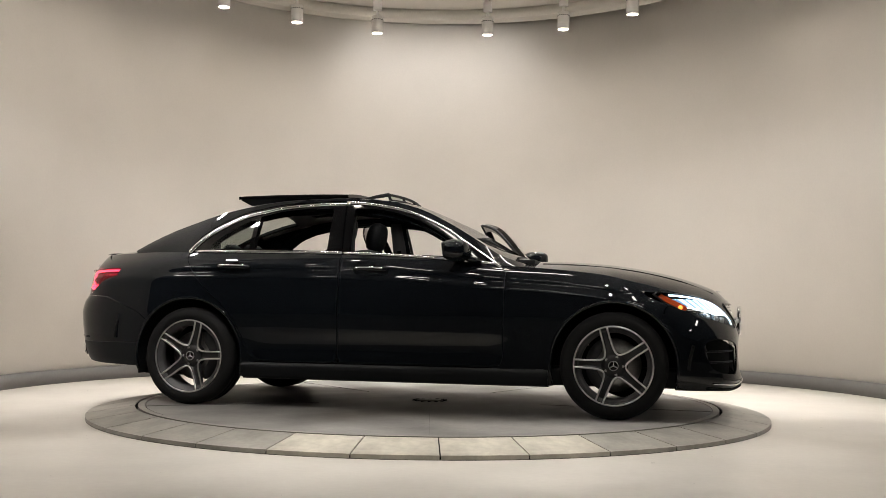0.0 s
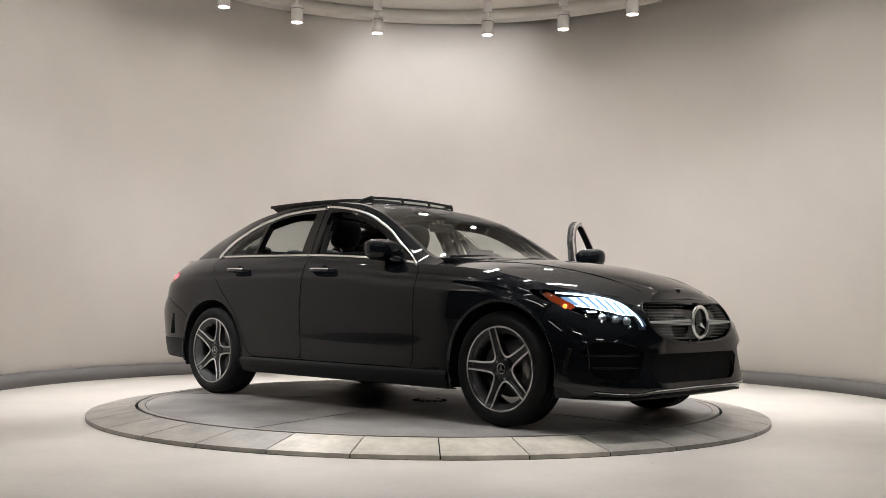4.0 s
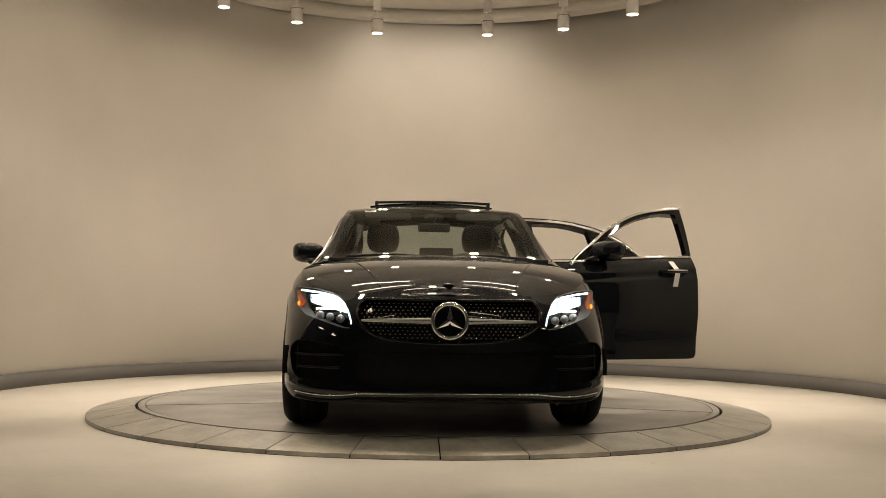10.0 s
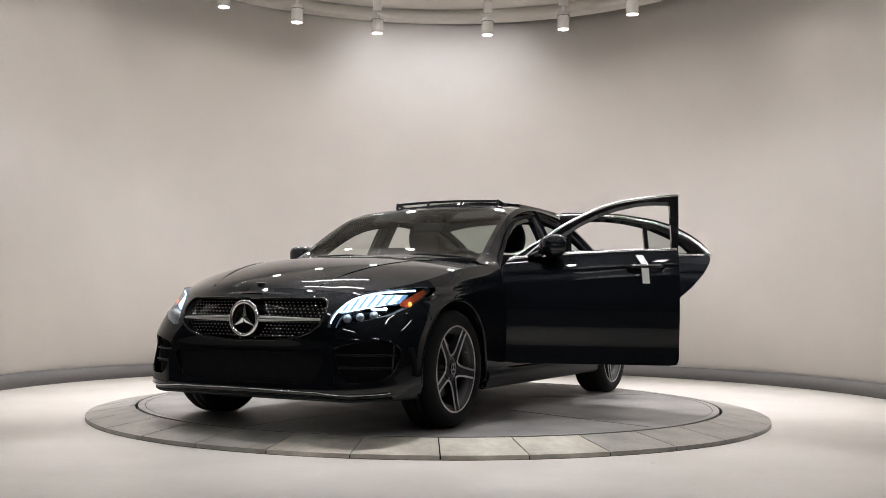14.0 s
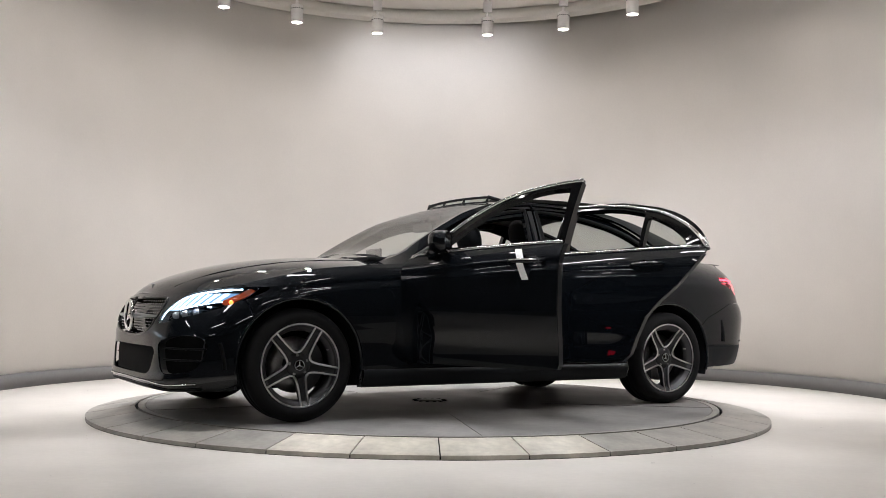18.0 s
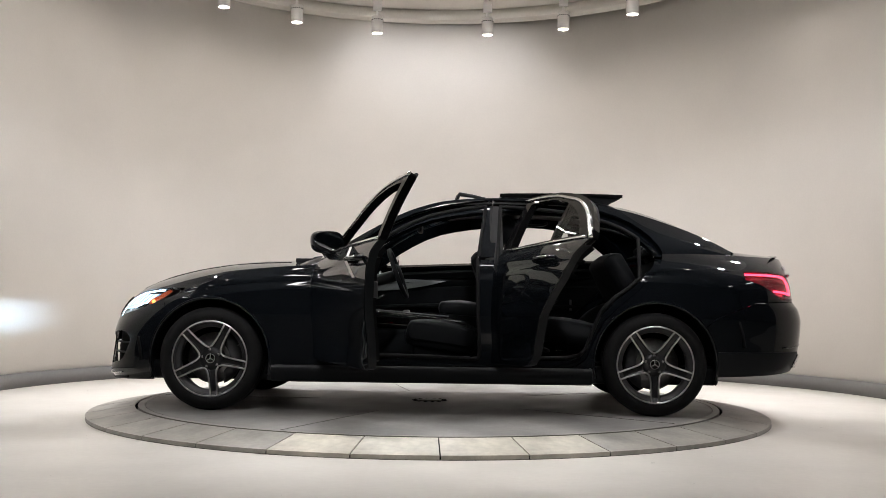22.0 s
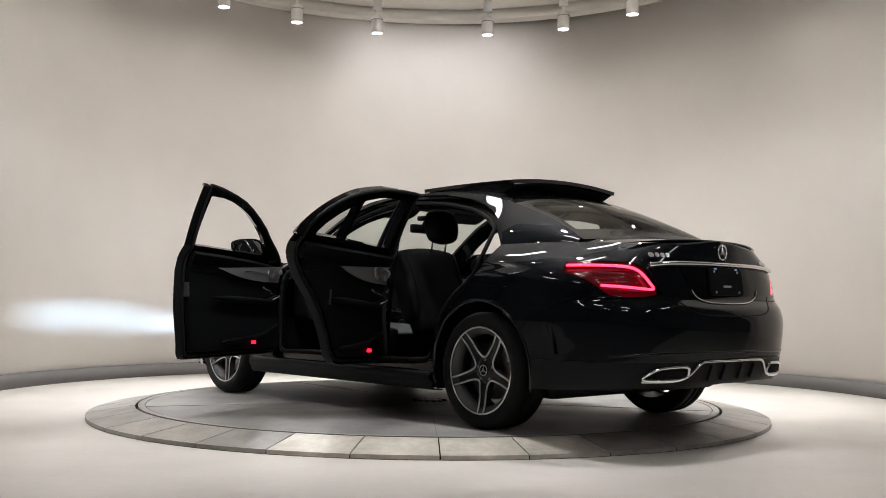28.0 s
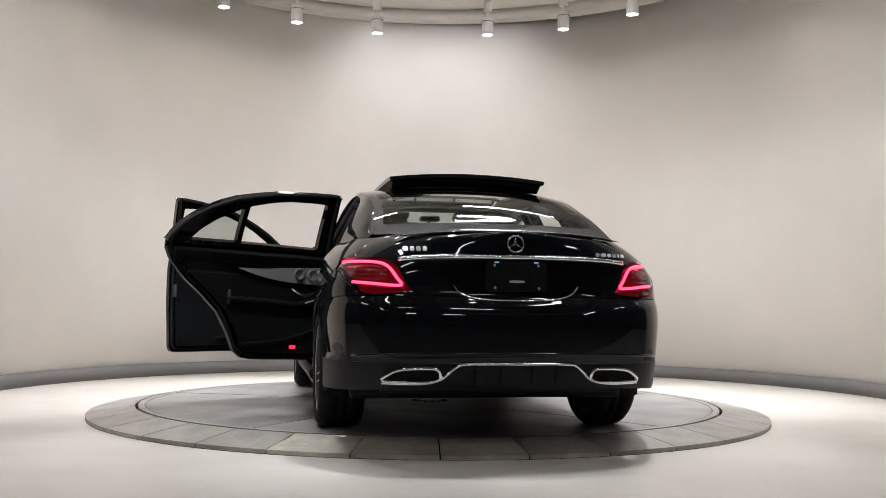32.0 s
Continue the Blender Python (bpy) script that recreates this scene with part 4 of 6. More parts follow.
def rear_pt(y, z, out=0.0):
    """A point of the tail at side offset y and height z, out metres proud of it."""
    zt = float(top_z(-2.2))
    w = float(half_w(z)) - float(shoulder_in(-2.2)) * min(max((z - (zt - 0.24)) / 0.24, 0), 1) ** 2.2
    k = max(1 - (abs(y) / w) ** N_R, 0.0) ** (1 / N_R)
    x = X_R + (float(rear_x(z)) - X_R) * k
    nx, ny = -(k + 1e-6) ** (N_R - 1) / 0.97, math.copysign((abs(y) / w) ** (N_R - 1), y) / w
    n = math.hypot(nx, ny)
    return np.array([x + out * nx / n, y + out * ny / n, z])


def both(pairs):
    """A left half outline made whole, from left to right."""
    return list(pairs) + [(-a, b) for a, b in reversed(pairs) if abs(a) > 1e-6]


def on(fn, pairs, out=0.0, per=5):
    return [fn(y, z, out) for y, z in smoothed([(a, b) for a, b in pairs], per)]


def plate_on(fn, poly, out, t, n=10):
    """A small plate that follows the skin inside an outline (y, z)."""
    P = np.array(poly)
    ys = np.linspace(P[:, 0].min() - 1e-3, P[:, 0].max() + 1e-3, max(int((np.ptp(P[:, 0])) / 0.012), 6))
    zs = np.linspace(P[:, 1].min() - 1e-3, P[:, 1].max() + 1e-3, max(int((np.ptp(P[:, 1])) / 0.012), 5))
    G = np.array([[fn(y, z, out) for z in zs] for y in ys])
    YZ = np.array([[(y, z) for z in zs] for y in ys]).reshape(-1, 2)
    V, F = sheet(G)
    V, F = outward(V, F, IN)
    V, F = clip(V, F, inside(poly, YZ[:, 0], YZ[:, 1]))
    return thick(V, F, t) if t else (V, F)


def star(parent, fn_c, axis, r, tube_r, mat, name):
    """A ring with three tapering arms, on a face that looks along axis (+1 front, -1 rear)."""
    c = np.asarray(fn_c, float)
    ringp = [(c[0], c[1] + r * math.cos(q), c[2] + r * math.sin(q)) for q in np.linspace(0, 2 * math.pi, 41)[:-1]]
    em = raw(name, *tube(ringp, tube_r, 8, True, up=(1, 0, 0)), mat, parent, "round chrome emblem with three arms")
    for k in range(3):
        a = radians(90 + 120 * k)
        d, e = np.array([0, math.cos(a), math.sin(a)]), np.array([0, -math.sin(a), math.cos(a)])
        n = np.array([axis, 0, 0])
        w = r * 0.17
        V = [c + n * 0.010, c + d * r * 0.16 + e * w, c + d * r * 0.16 - e * w, c + d * (r - tube_r * 0.5), c + d * r * 0.1 - n * 0.004]
        raw("arm", np.array(V), [[0, 1, 3], [0, 3, 2], [1, 4, 3], [2, 3, 4], [0, 4, 1], [0, 2, 4]], mat, em, smooth=False)
    return em


arch_lips()


# ---- nose ----
def grille():
    G = [(abs(a) if a > 0 else 0.0, b) for a, b in GRILLE]
    back = plate_on(front_pt, both([(y, z) for y, z in G if True]), -0.055, 0.01)
    g = raw("grille", *back, GLOSS, car, "black grille with rows of small chrome studs")
    stud = bpy.data.meshes.new("stud")
    bm = box_bm(0.006, 0.010, 0.0065, 0.002, segments=1)
    bm.to_mesh(stud)
    bm.free()
    stud.materials.append(CHROME)
    full = both(G)
    k = 0
    for j in range(13):
        z = 0.500 + j * 0.0177
        if abs(z - 0.606) < 0.015:
            continue
        for i in range(-19, 20):
            y = (i + 0.5 * (j % 2)) * 0.0255
            if inside(full, [y], [z])[0] < 0.010 or math.hypot(y, z - 0.606) < 0.112:
                continue
            ob = new("stud", stud)
            ob.parent = g
            ob.location = front_pt(y, z, -0.022)
            pin_d = front_pt(y, z, 0.0) - front_pt(y, z, -0.1)
            ob.rotation_euler = (0, 0, math.atan2(pin_d[1], pin_d[0]))
            k += 1
    for s in (1, -1):
        for dz in (0.009, -0.009):
            pts = [(s * (0.09 + (0.455 - 0.09) * q), 0.606 + dz * (1 - 0.8 * q)) for q in np.linspace(0, 1, 12)]
            raw("grille_bar", *tube([front_pt(y, z, -0.004) for y, z in pts], np.linspace(0.0095, 0.006, 12), 8, flat=0.8), METALTRIM, g, "satin silver bar")
    raw("grille_frame", *tube(on(front_pt, full + full[:1], -0.004, 3), 0.008, 6), GLOSS, g)
    star(g, (float(front_x(0.606)) + 0.012, 0, 0.606), 1, 0.088, 0.0115, CHROME, "emblem")
    # emblem's dished back
    raw("emblem_back", *(lambda q: (q[0] + np.array([float(front_x(0.606)) + 0.002, 0, 0.606]), q[1]))(lathe([(0.0, -0.006), (0.088, 0.0)], 40, "x")), GLOSS, g)


grille()


def intake(poly, name, slats, depth=-0.07):
    g = raw(name, *plate_on(front_pt, poly, depth, 0.01), DARK, car, "black air intake with blades")
    P = np.array(poly)
    for z in slats:
        ys = np.linspace(P[:, 0].min(), P[:, 0].max(), 60)
        ok = inside(poly, ys, np.full(60, z)) > 0.004
        if ok.sum() > 3:
            raw("blade", *tube([front_pt(y, z, -0.032) for y in ys[ok]], 0.012, 6, flat=0.45), VALANCE, g)
    raw("intake_rim", *tube([front_pt(y, z, -0.004) for y, z in poly + poly[:1]], 0.0028, 6), DARK if name == "lower_intake" else PAINT, g)
    return g


intake(both([(max(a, 0.0), b) for a, b in INTAKE]), "lower_intake", (), -0.025)
for s in (1, -1):
    g = intake([(s * a, b) for a, b in SIDE_INTAKE], "side_intake", (0.36, 0.425), -0.045)
    raw("intake_strip", *tube([front_pt(s * 0.822, z, -0.030) for z in np.linspace(0.34, 0.475, 8)], 0.004, 6), GREY, g)

LIP = [(0.0, 0.236), (0.25, 0.234), (0.46, 0.232), (0.52, 0.226), (0.62, 0.220), (0.72, 0.224), (0.80, 0.232)]
raw("chrome_lip", *tube(on(front_pt, both(LIP[::-1]), 0.005), 0.0033, 8), CHROME, car, "chrome strip along the front lip")
raw("front_splitter", *tube(on(front_pt, both([(a, b - 0.03) for a, b in LIP[::-1]]), -0.006), 0.018, 8, flat=0.5), PLASTIC, car)
raw("hood_badge", *(lambda q: (q[0] + np.array([2.055, 0, float(hood_c(2.055)) + 0.002]), q[1]))(lathe([(0.0, 0.006), (0.024, 0.003), (0.027, 0.0)], 24)), METALTRIM, car, "small round silver badge")
for s in (1, -1):
    pts = [(x, s * y, float(edge_at_z(x)) + (float(hood_c(x)) - float(edge_at_z(x))) * (1 - (y / float(edge_at_y(x))) ** 2.4) + 0.002)
           for x, y in ((2.02, 0.36), (1.8, 0.42), (1.5, 0.50), (1.2, 0.57), (0.95, 0.62))]
    raw("hood_crease", *tube(smoothed(pts, 5), 0.004, 6, flat=0.5), PAINT, car)
    # washer jets and wipers
    part("washer_jet", box_bm(0.03, 0.04, 0.010, 0.003, at=(0.90, s * 0.33, 0.990)), PLASTIC, car)
for y0, y1 in ((0.62, -0.02), (0.05, -0.60)):
    pts = [(0.80, y0, 0.992), (0.77, (y0 + y1) / 2, 1.016), (0.78, y1, 1.000)]
    raw("wiper", *tube(smoothed(pts, 5), 0.008, 6), PLASTIC, car, "black windscreen wiper")
part("cowl", box_bm(0.16, 1.42, 0.03, 0.008, at=(0.83, 0, 0.972)), PLASTIC, car)


def headlamp(s):
    yz = lambda q: [(s * a, b) for a, b in q]
    hole = [(0.575, 0.645), (0.745, 0.645), (0.745, 0.682), (0.575, 0.682)]
    VB, FB = plate_on(front_pt, yz(LAMP_F), -0.065, 0.0)
    VB, FB = clip(VB, FB, -inside(yz(hole), VB[:, 1], VB[:, 2]))
    lamp = raw("headlamp", *thick(VB, FB, 0.01), GLOSS, car, "lit headlamp with white running light and amber corner")
    raw("lens", *plate_on(front_pt, yz(LAMP_F), -0.002, 0), LAMPGLASS, lamp, "clear lamp glass")
    # bezel walls
    rim0, rim1 = ([front_pt(y, z, o) for y, z in yz(LAMP_F)] for o in (-0.003, -0.066))
    n = len(rim0)
    raw("bezel", np.array(rim0 + rim1), [[i, (i + 1) % n, n + (i + 1) % n, n + i] for i in range(n)], GREY, lamp, smooth=False)
    brow = [(0.512, 0.585), (0.520, 0.618), (0.540, 0.662), (0.570, 0.703), (0.612, 0.729), (0.67, 0.744), (0.74, 0.755), (0.81, 0.764)]
    raw("running_light", *(lambda q: tube(q, np.linspace(0.0034, 0.0056, len(q)), 8))(on(front_pt, yz(brow), -0.014)), DRL, lamp, "glowing white light guide")
    low, top = (lambda y: 0.640 + (y - 0.55) * 0.24), (lambda y: 0.706 + 0.040 * min(1.0, (y - 0.555) / 0.10) - 0.002 + (y - 0.66) * 0.02)
    band = [(y, low(y)) for y in np.linspace(0.556, 0.790, 8)] + [(y, top(y) - 0.008) for y in np.linspace(0.790, 0.556, 8)]
    raw("light_unit", *plate_on(front_pt, yz(band), -0.060, 0.003), GLOW, lamp, "white light units")
    for k, y in enumerate(np.arange(0.560, 0.792, 0.012)):
        a, b = front_pt(s * y, low(y) - 0.002, -0.059), front_pt(s * (y + 0.016), top(y) - 0.006, -0.059)
        fwd = np.array([0.050, 0, 0])
        raw("light_fin", *thick(np.array([a, a + fwd, b + fwd, b]), [[0, 1, 2, 3]], 0.003), (CRYSTAL, BLADE, CRYSTAL)[k % 3], lamp, smooth=False)
    for y, z in ((0.585, 0.612), (0.645, 0.620), (0.705, 0.630)):
        c = front_pt(s * y, z, -0.04)
        V, F = lathe([(0.0, 0.018), (0.014, 0.014), (0.020, 0.004), (0.022, -0.012)], 20, "x")
        raw("projector", V + c, F, METALTRIM, lamp)
    corner = [(0.803, 0.670), (0.834, 0.720), (0.846, 0.765), (0.828, 0.770), (0.803, 0.735), (0.772, 0.690)]
    raw("amber_reflector", *plate_on(front_pt, yz(corner), -0.012, 0.006), AMBERLENS, lamp, "amber side reflector")
    c = front_pt(s * 0.808, 0.690, -0.006)
    V, F = lathe([(0.0, 0.012), (0.010, 0.009), (0.014, 0.0)], 16, "y")
    raw("side_marker", V * np.array([1, s, 1]) + c, F, AMBER, lamp, "glowing amber marker lamp")
    # low beam: a thin lit slot far back in a channel that holds the light below the horizon
    c = np.array([1.80, s * 0.66, 0.668])
    beam = raw("low_beam", np.array([(0, -0.025, -0.004), (0, 0.025, -0.004), (0, 0.025, 0.004), (0, -0.025, 0.004)]) + c, [[0, 1, 2, 3]], BEAM, lamp, smooth=False)
    L = 0.10
    V = [(0, -0.027, -0.006), (0, 0.027, -0.006), (0, 0.027, 0.006), (0, -0.027, 0.006),
         (L, -0.050, -0.0125), (L, 0.050, -0.0125), (L, 0.050, -0.0002), (L, -0.050, -0.0002)]
    raw("beam_channel", np.array(V) + c + np.array([-0.002, 0, 0]), [[0, 1, 5, 4], [1, 2, 6, 5], [2, 3, 7, 6], [3, 0, 4, 7], [0, 3, 2, 1]], DARK, lamp, smooth=False)


for s in (1, -1):
    headlamp(s)


# ---- tail ----
def tail_lamp(s):
    yz = lambda q: [(s * a, b) for a, b in q]
    lamp = raw("tail_lamp", *plate_on(rear_pt, yz(LAMP_R), -0.045, 0.01), REDLENS, car, "red tail lamp with a glowing hook")
    raw("lens", *plate_on(rear_pt, yz(LAMP_R), -0.002, 0), LAMPGLASS, lamp)
    hook = [(0.815, 0.905), (0.74, 0.903), (0.63, 0.893), (0.578, 0.868), (0.535, 0.815), (0.510, 0.785), (0.56, 0.782), (0.66, 0.790), (0.74, 0.796), (0.775, 0.799)]
    hook = [(0.862 - (0.862 - a) * 0.865, b) for a, b in hook]
    raw("light_guide", *tube(on(rear_pt, yz(hook), -0.012, 4), 0.0072, 8), REDGLOW, lamp, "glowing red light guide")
    raw("light_guide", *tube(on(rear_pt, yz([(0.80, 0.865), (0.70, 0.858), (0.635, 0.832)]), -0.02, 4), 0.005, 8), REDLENS, lamp)
    for z in (0.815, 0.835, 0.855, 0.872):
        raw("reflector_row", *tube([rear_pt(s * y, z, -0.028) for y in np.linspace(0.635, 0.80, 10)], 0.006, 6), REDLENS, lamp)
    raw("reflector", *plate_on(rear_pt, yz([(0.545, 0.762), (0.75, 0.752), (0.76, 0.765), (0.555, 0.772)]), -0.004, 0.004), REDLENS, lamp)


for s in (1, -1):
    tail_lamp(s)

BAR = [(0.0, 0.925), (0.25, 0.924), (0.45, 0.918), (0.565, 0.908)]
raw("chrome_bar", *tube(on(rear_pt, both(BAR[::-1]), 0.010), np.linspace(0.013, 0.013, 31), 8, flat=0.9), CHROME, car, "wide chrome bar above the number plate")
RECESS = [(0.0, 0.905), (0.30, 0.903), (0.38, 0.897), (0.325, 0.80), (0.275, 0.745), (0.18, 0.720), (0.0, 0.714)]
raw("plate_recess", *plate_on(rear_pt, both(RECESS[::-1]), 0.0035, 0.004), GLOSS, car, "recessed gloss black plate field")
raw("recess_rim", *tube(on(rear_pt, both([(0.31, 0.785), (0.275, 0.745), (0.18, 0.720), (0.0, 0.714)]), 0.006, 4), 0.004, 6), CHROME, car)
plate = raw("plate_holder", *plate_on(rear_pt, [(-0.152, 0.758), (0.152, 0.758), (0.152, 0.905), (-0.152, 0.905)], 0.016, 0.012), DARK, car, "dark empty number plate holder")
raw("plate_bar", *plate_on(rear_pt, [(-0.04, 0.800), (0.04, 0.800), (0.04, 0.812), (-0.04, 0.812)], 0.019, 0.003), METALTRIM, plate, "grey bar of small print")
for y in (0.11, -0.11):
    for z in (0.775, 0.885):
        raw("screw", *(lambda q: (q[0] + rear_pt(y, z, 0.017), q[1]))(lathe([(0.0, -0.004), (0.006, -0.003), (0.007, 0.0)], 10, "x")), STEEL, plate)
    raw("plate_lamp", *plate_on(rear_pt, [(y * 0.9 - 0.012, 0.897), (y * 0.9 + 0.012, 0.897), (y * 0.9 + 0.012, 0.903), (y * 0.9 - 0.012, 0.903)], 0.021, 0.004), BLADE, plate, "small bluish white plate lamp")
star(car, rear_pt(0, 0.992, 0.012), -1, 0.040, 0.0045, CHROME, "rear_emblem")
lid_edge = [(0.455, 0.755), (0.40, 0.70), (0.34, 0.665), (0.22, 0.650), (0.0, 0.646)]
raw("lid_seam", *tube(on(rear_pt, both(lid_edge), 0.0005, 4), 0.003, 6), DARK, car)
# badges: plain raised silver bars
def badge(y0, widths, z, h):
    b = None
    y = y0
    for w in widths:
        V, F = plate_on(rear_pt, [(y - w, z - h), (y, z - h), (y, z), (y - w, z)], 0.006, 0.004)
        if w > 0:
            b0 = raw("badge" if b is None else "badge_bar", V, F, ALLOY, b or car, "raised silver badge of plain bars" if b is None else "")
            b = b or b0
        y -= w + 0.009
badge(0.545, (0.024, 0.020, 0.020, 0.020), 0.973, 0.021)
badge(-0.42, (0.020, 0.030, 0.022, 0.022, 0.010, 0.022), 0.957, 0.018)

raw("rear_lip_spoiler", *tube([(-2.352 + 0.14 * (abs(y) / 0.62) ** 2.6, y, 1.052 - 0.030 * (abs(y) / 0.62) ** 2.2) for y in np.linspace(-0.60, 0.60, 41)], [0.022 * (1 - (abs(q) / 20) ** 4) + 0.002 for q in range(-20, 21)], 8, flat=0.35), PAINT, car, "small black lip spoiler on the trunk edge")
VAL = [(0.0, 0.408), (0.24, 0.408), (0.30, 0.395), (0.375, 0.332), (0.47, 0.312), (0.64, 0.312)]
raw("chrome_valance", *tube(on(rear_pt, both(VAL[::-1]), 0.010, 4), 0.0075, 8), CHROME, car, "chrome strip over the rear diffuser")
raw("diffuser", *plate_on(rear_pt, both([(0.0, 0.402), (0.24, 0.402), (0.30, 0.388), (0.37, 0.328), (0.36, 0.300), (0.0, 0.298)][::-1]), 0.004, 0.02), PLASTIC, car, "matt black rear diffuser")
for y in (0.20, 0.08, -0.08, -0.20):
    V, F = plate_on(rear_pt, [(y - 0.006, 0.302), (y + 0.006, 0.302), (y + 0.006, 0.39), (y - 0.006, 0.39)], 0.022, 0.03)
    raw("diffuser_fin", V, F, PLASTIC, car)
for s in (1, -1):
    tip = [(s * a, b) for a, b in ((0.372, 0.338), (0.385, 0.378), (0.44, 0.386), (0.56, 0.378), (0.615, 0.352), (0.640, 0.325), (0.56, 0.318), (0.42, 0.320))]
    ex = raw("exhaust_tip", *tube(on(rear_pt, tip + tip[:1], 0.010, 4), 0.0085, 8), CHROME, car, "chrome framed exhaust opening")
    raw("exhaust_throat", *plate_on(rear_pt, tip, 0.0035, 0.004), DARK, ex)
    raw("bumper_vent", *tube([(x, s * (flank_w(-1.95, z) * 0.985 - 0.04 * (z - 0.5)), z) for x, z in ((-1.98, 0.44), (-1.97, 0.52), (-1.945, 0.60))], 0.008, 6), DARK, car)
raw("bumper_step", *tube(on(rear_pt, both([(0.0, 0.455), (0.4, 0.455), (0.62, 0.45), (0.78, 0.44)][::-1]), -0.004, 4), 0.009, 8), PAINT, car)

# ---- roof ----
wz = lambda x, y: float(rail_z(x)) + (float(roof_c(x)) - float(rail_z(x))) * (1 - (abs(y) / float(rail_y(x))) ** 2.3)
def sun_panel():
    xs, ys = np.linspace(-0.44, -1.27, 24), np.linspace(0.475, -0.475, 24)
    P = np.array([[(x, y, 1.452 + 0.030 * (1 - (y / 0.475) ** 2) - 0.035 * (x + 0.44) * (x + 0.44) + 0.025 * (-0.44 - x)) for y in ys] for x in xs])
    V, F = outward(*sheet(P), (-0.9, 0, 0))
    p = raw("sunroof_panel", *thick(V, F, 0.022), GLOSS, car, "dark glass sunroof panel slid back and raised")
    # dark frame under the panel, closing the gap to the roof
    pz = lambda x, y: 1.452 + 0.030 * (1 - (y / 0.475) ** 2) - 0.035 * (x + 0.44) ** 2 + 0.025 * (-0.44 - x) - 0.023
    xs, ys = np.linspace(-0.47, -1.255, 20), np.linspace(0.455, -0.455, 17)
    lowz = lambda x, y: min(pz(x, y) - 0.002, max(wz(x, y) + 0.005, pz(x, y) - 0.004 - 0.085 * min(1.0, (x + 1.26) / 0.16)))
    tray = sheet(np.array([[(x, y, lowz(x, y)) for y in ys] for x in xs]))
    raw("panel_frame", *outward(*tray, (-0.9, 0, 3)), PLASTIC, p, "matt black frame under the raised panel")
    for y in (0.455, -0.455):
        raw("side_skirt", *outward(*sheet(np.array([[(x, y, lowz(x, y)), (x, y * 1.02, pz(x, y) + 0.002)] for x in xs])), (-0.9, 0, 1.45)), PLASTIC, p)
    raw("panel_arm", *tube([(-0.75, 0.40, 1.40), (-0.80, 0.40, 1.46)], 0.012, 6), PLASTIC, p)
    raw("panel_arm", *tube([(-0.75, -0.40, 1.40), (-0.80, -0.40, 1.46)], 0.012, 6), PLASTIC, p)
    d = raw("wind_deflector", *tube([(-0.135 - 0.03 * (abs(y) / 0.42) ** 2, y, 1.460 - 0.008 * (y / 0.42) ** 2) for y in np.linspace(-0.42, 0.42, 25)], 0.009, 8), PLASTIC, car, "raised black wind deflector with mesh")
    lo = [(-0.115 - 0.03 * (abs(y) / 0.42) ** 2, y, 1.424 - 0.012 * (y / 0.42) ** 2) for y in np.linspace(-0.42, 0.42, 25)]
    raw("deflector_bar", *tube(lo, 0.008, 8), PLASTIC, d)
    for y in (-0.42, -0.14, 0.14, 0.42):
        raw("deflector_post", *tube([(-0.12 - 0.03 * (y / 0.42) ** 2, y, 1.418), (-0.136 - 0.03 * (y / 0.42) ** 2, y, 1.458)], 0.010, 6), PLASTIC, d)
    for y in (-0.42, 0.42):
        raw("deflector_arm", *tube([(-0.16, y, 1.452), (-0.25, y * 1.01, 1.438), (-0.36, y * 1.01, 1.416)], [0.014, 0.012, 0.008], 6), PLASTIC, d)
    hi = [(-0.135 - 0.03 * (abs(y) / 0.42) ** 2, y, 1.456 - 0.008 * (y / 0.42) ** 2) for y in np.linspace(-0.42, 0.42, 25)]
    raw("deflector_mesh", *sheet(np.array([lo, hi])), DARKGLASS, d, "see-through mesh")


sun_panel()
raw("roof_rail_tray", *(lambda q: thick(*outward(*q, (-0.5, 0, 0.5)), 0.006))(sheet(np.array([[(x, y, float(roof_c(x)) - 0.012 - 0.05 * (y / 0.46) ** 2) for y in (0.47, 0.40)] for x in np.linspace(-0.08, -1.05, 12)]))), PLASTIC, car)
raw("roof_rail_tray", *(lambda q: thick(*outward(*q, (-0.5, 0, 0.5)), 0.006))(sheet(np.array([[(x, y, float(roof_c(x)) - 0.012 - 0.05 * (y / 0.46) ** 2) for y in (-0.47, -0.40)] for x in np.linspace(-0.08, -1.05, 12)]))), PLASTIC, car)
V, F = sheet(np.array([[(x, y, wz(x, y) + 0.004) for y in np.linspace(-0.50, -0.42, 5)] for x in np.linspace(0.075, 0.045, 3)]))
raw("windscreen_sticker", *thick(*outward(V, F, (-1, 0, 0.5)), 0.001), WHITE_TAG, car, "small white sticker with printed bars")
V, F = sheet(np.array([[(x, y, wz(x, y) + 0.0052) for y in np.linspace(-0.49, -0.43, 5)] for x in np.linspace(0.066, 0.056, 3)]))
raw("sticker_print", *thick(*outward(V, F, (-1, 0, 0.5)), 0.0006), DARK, car)


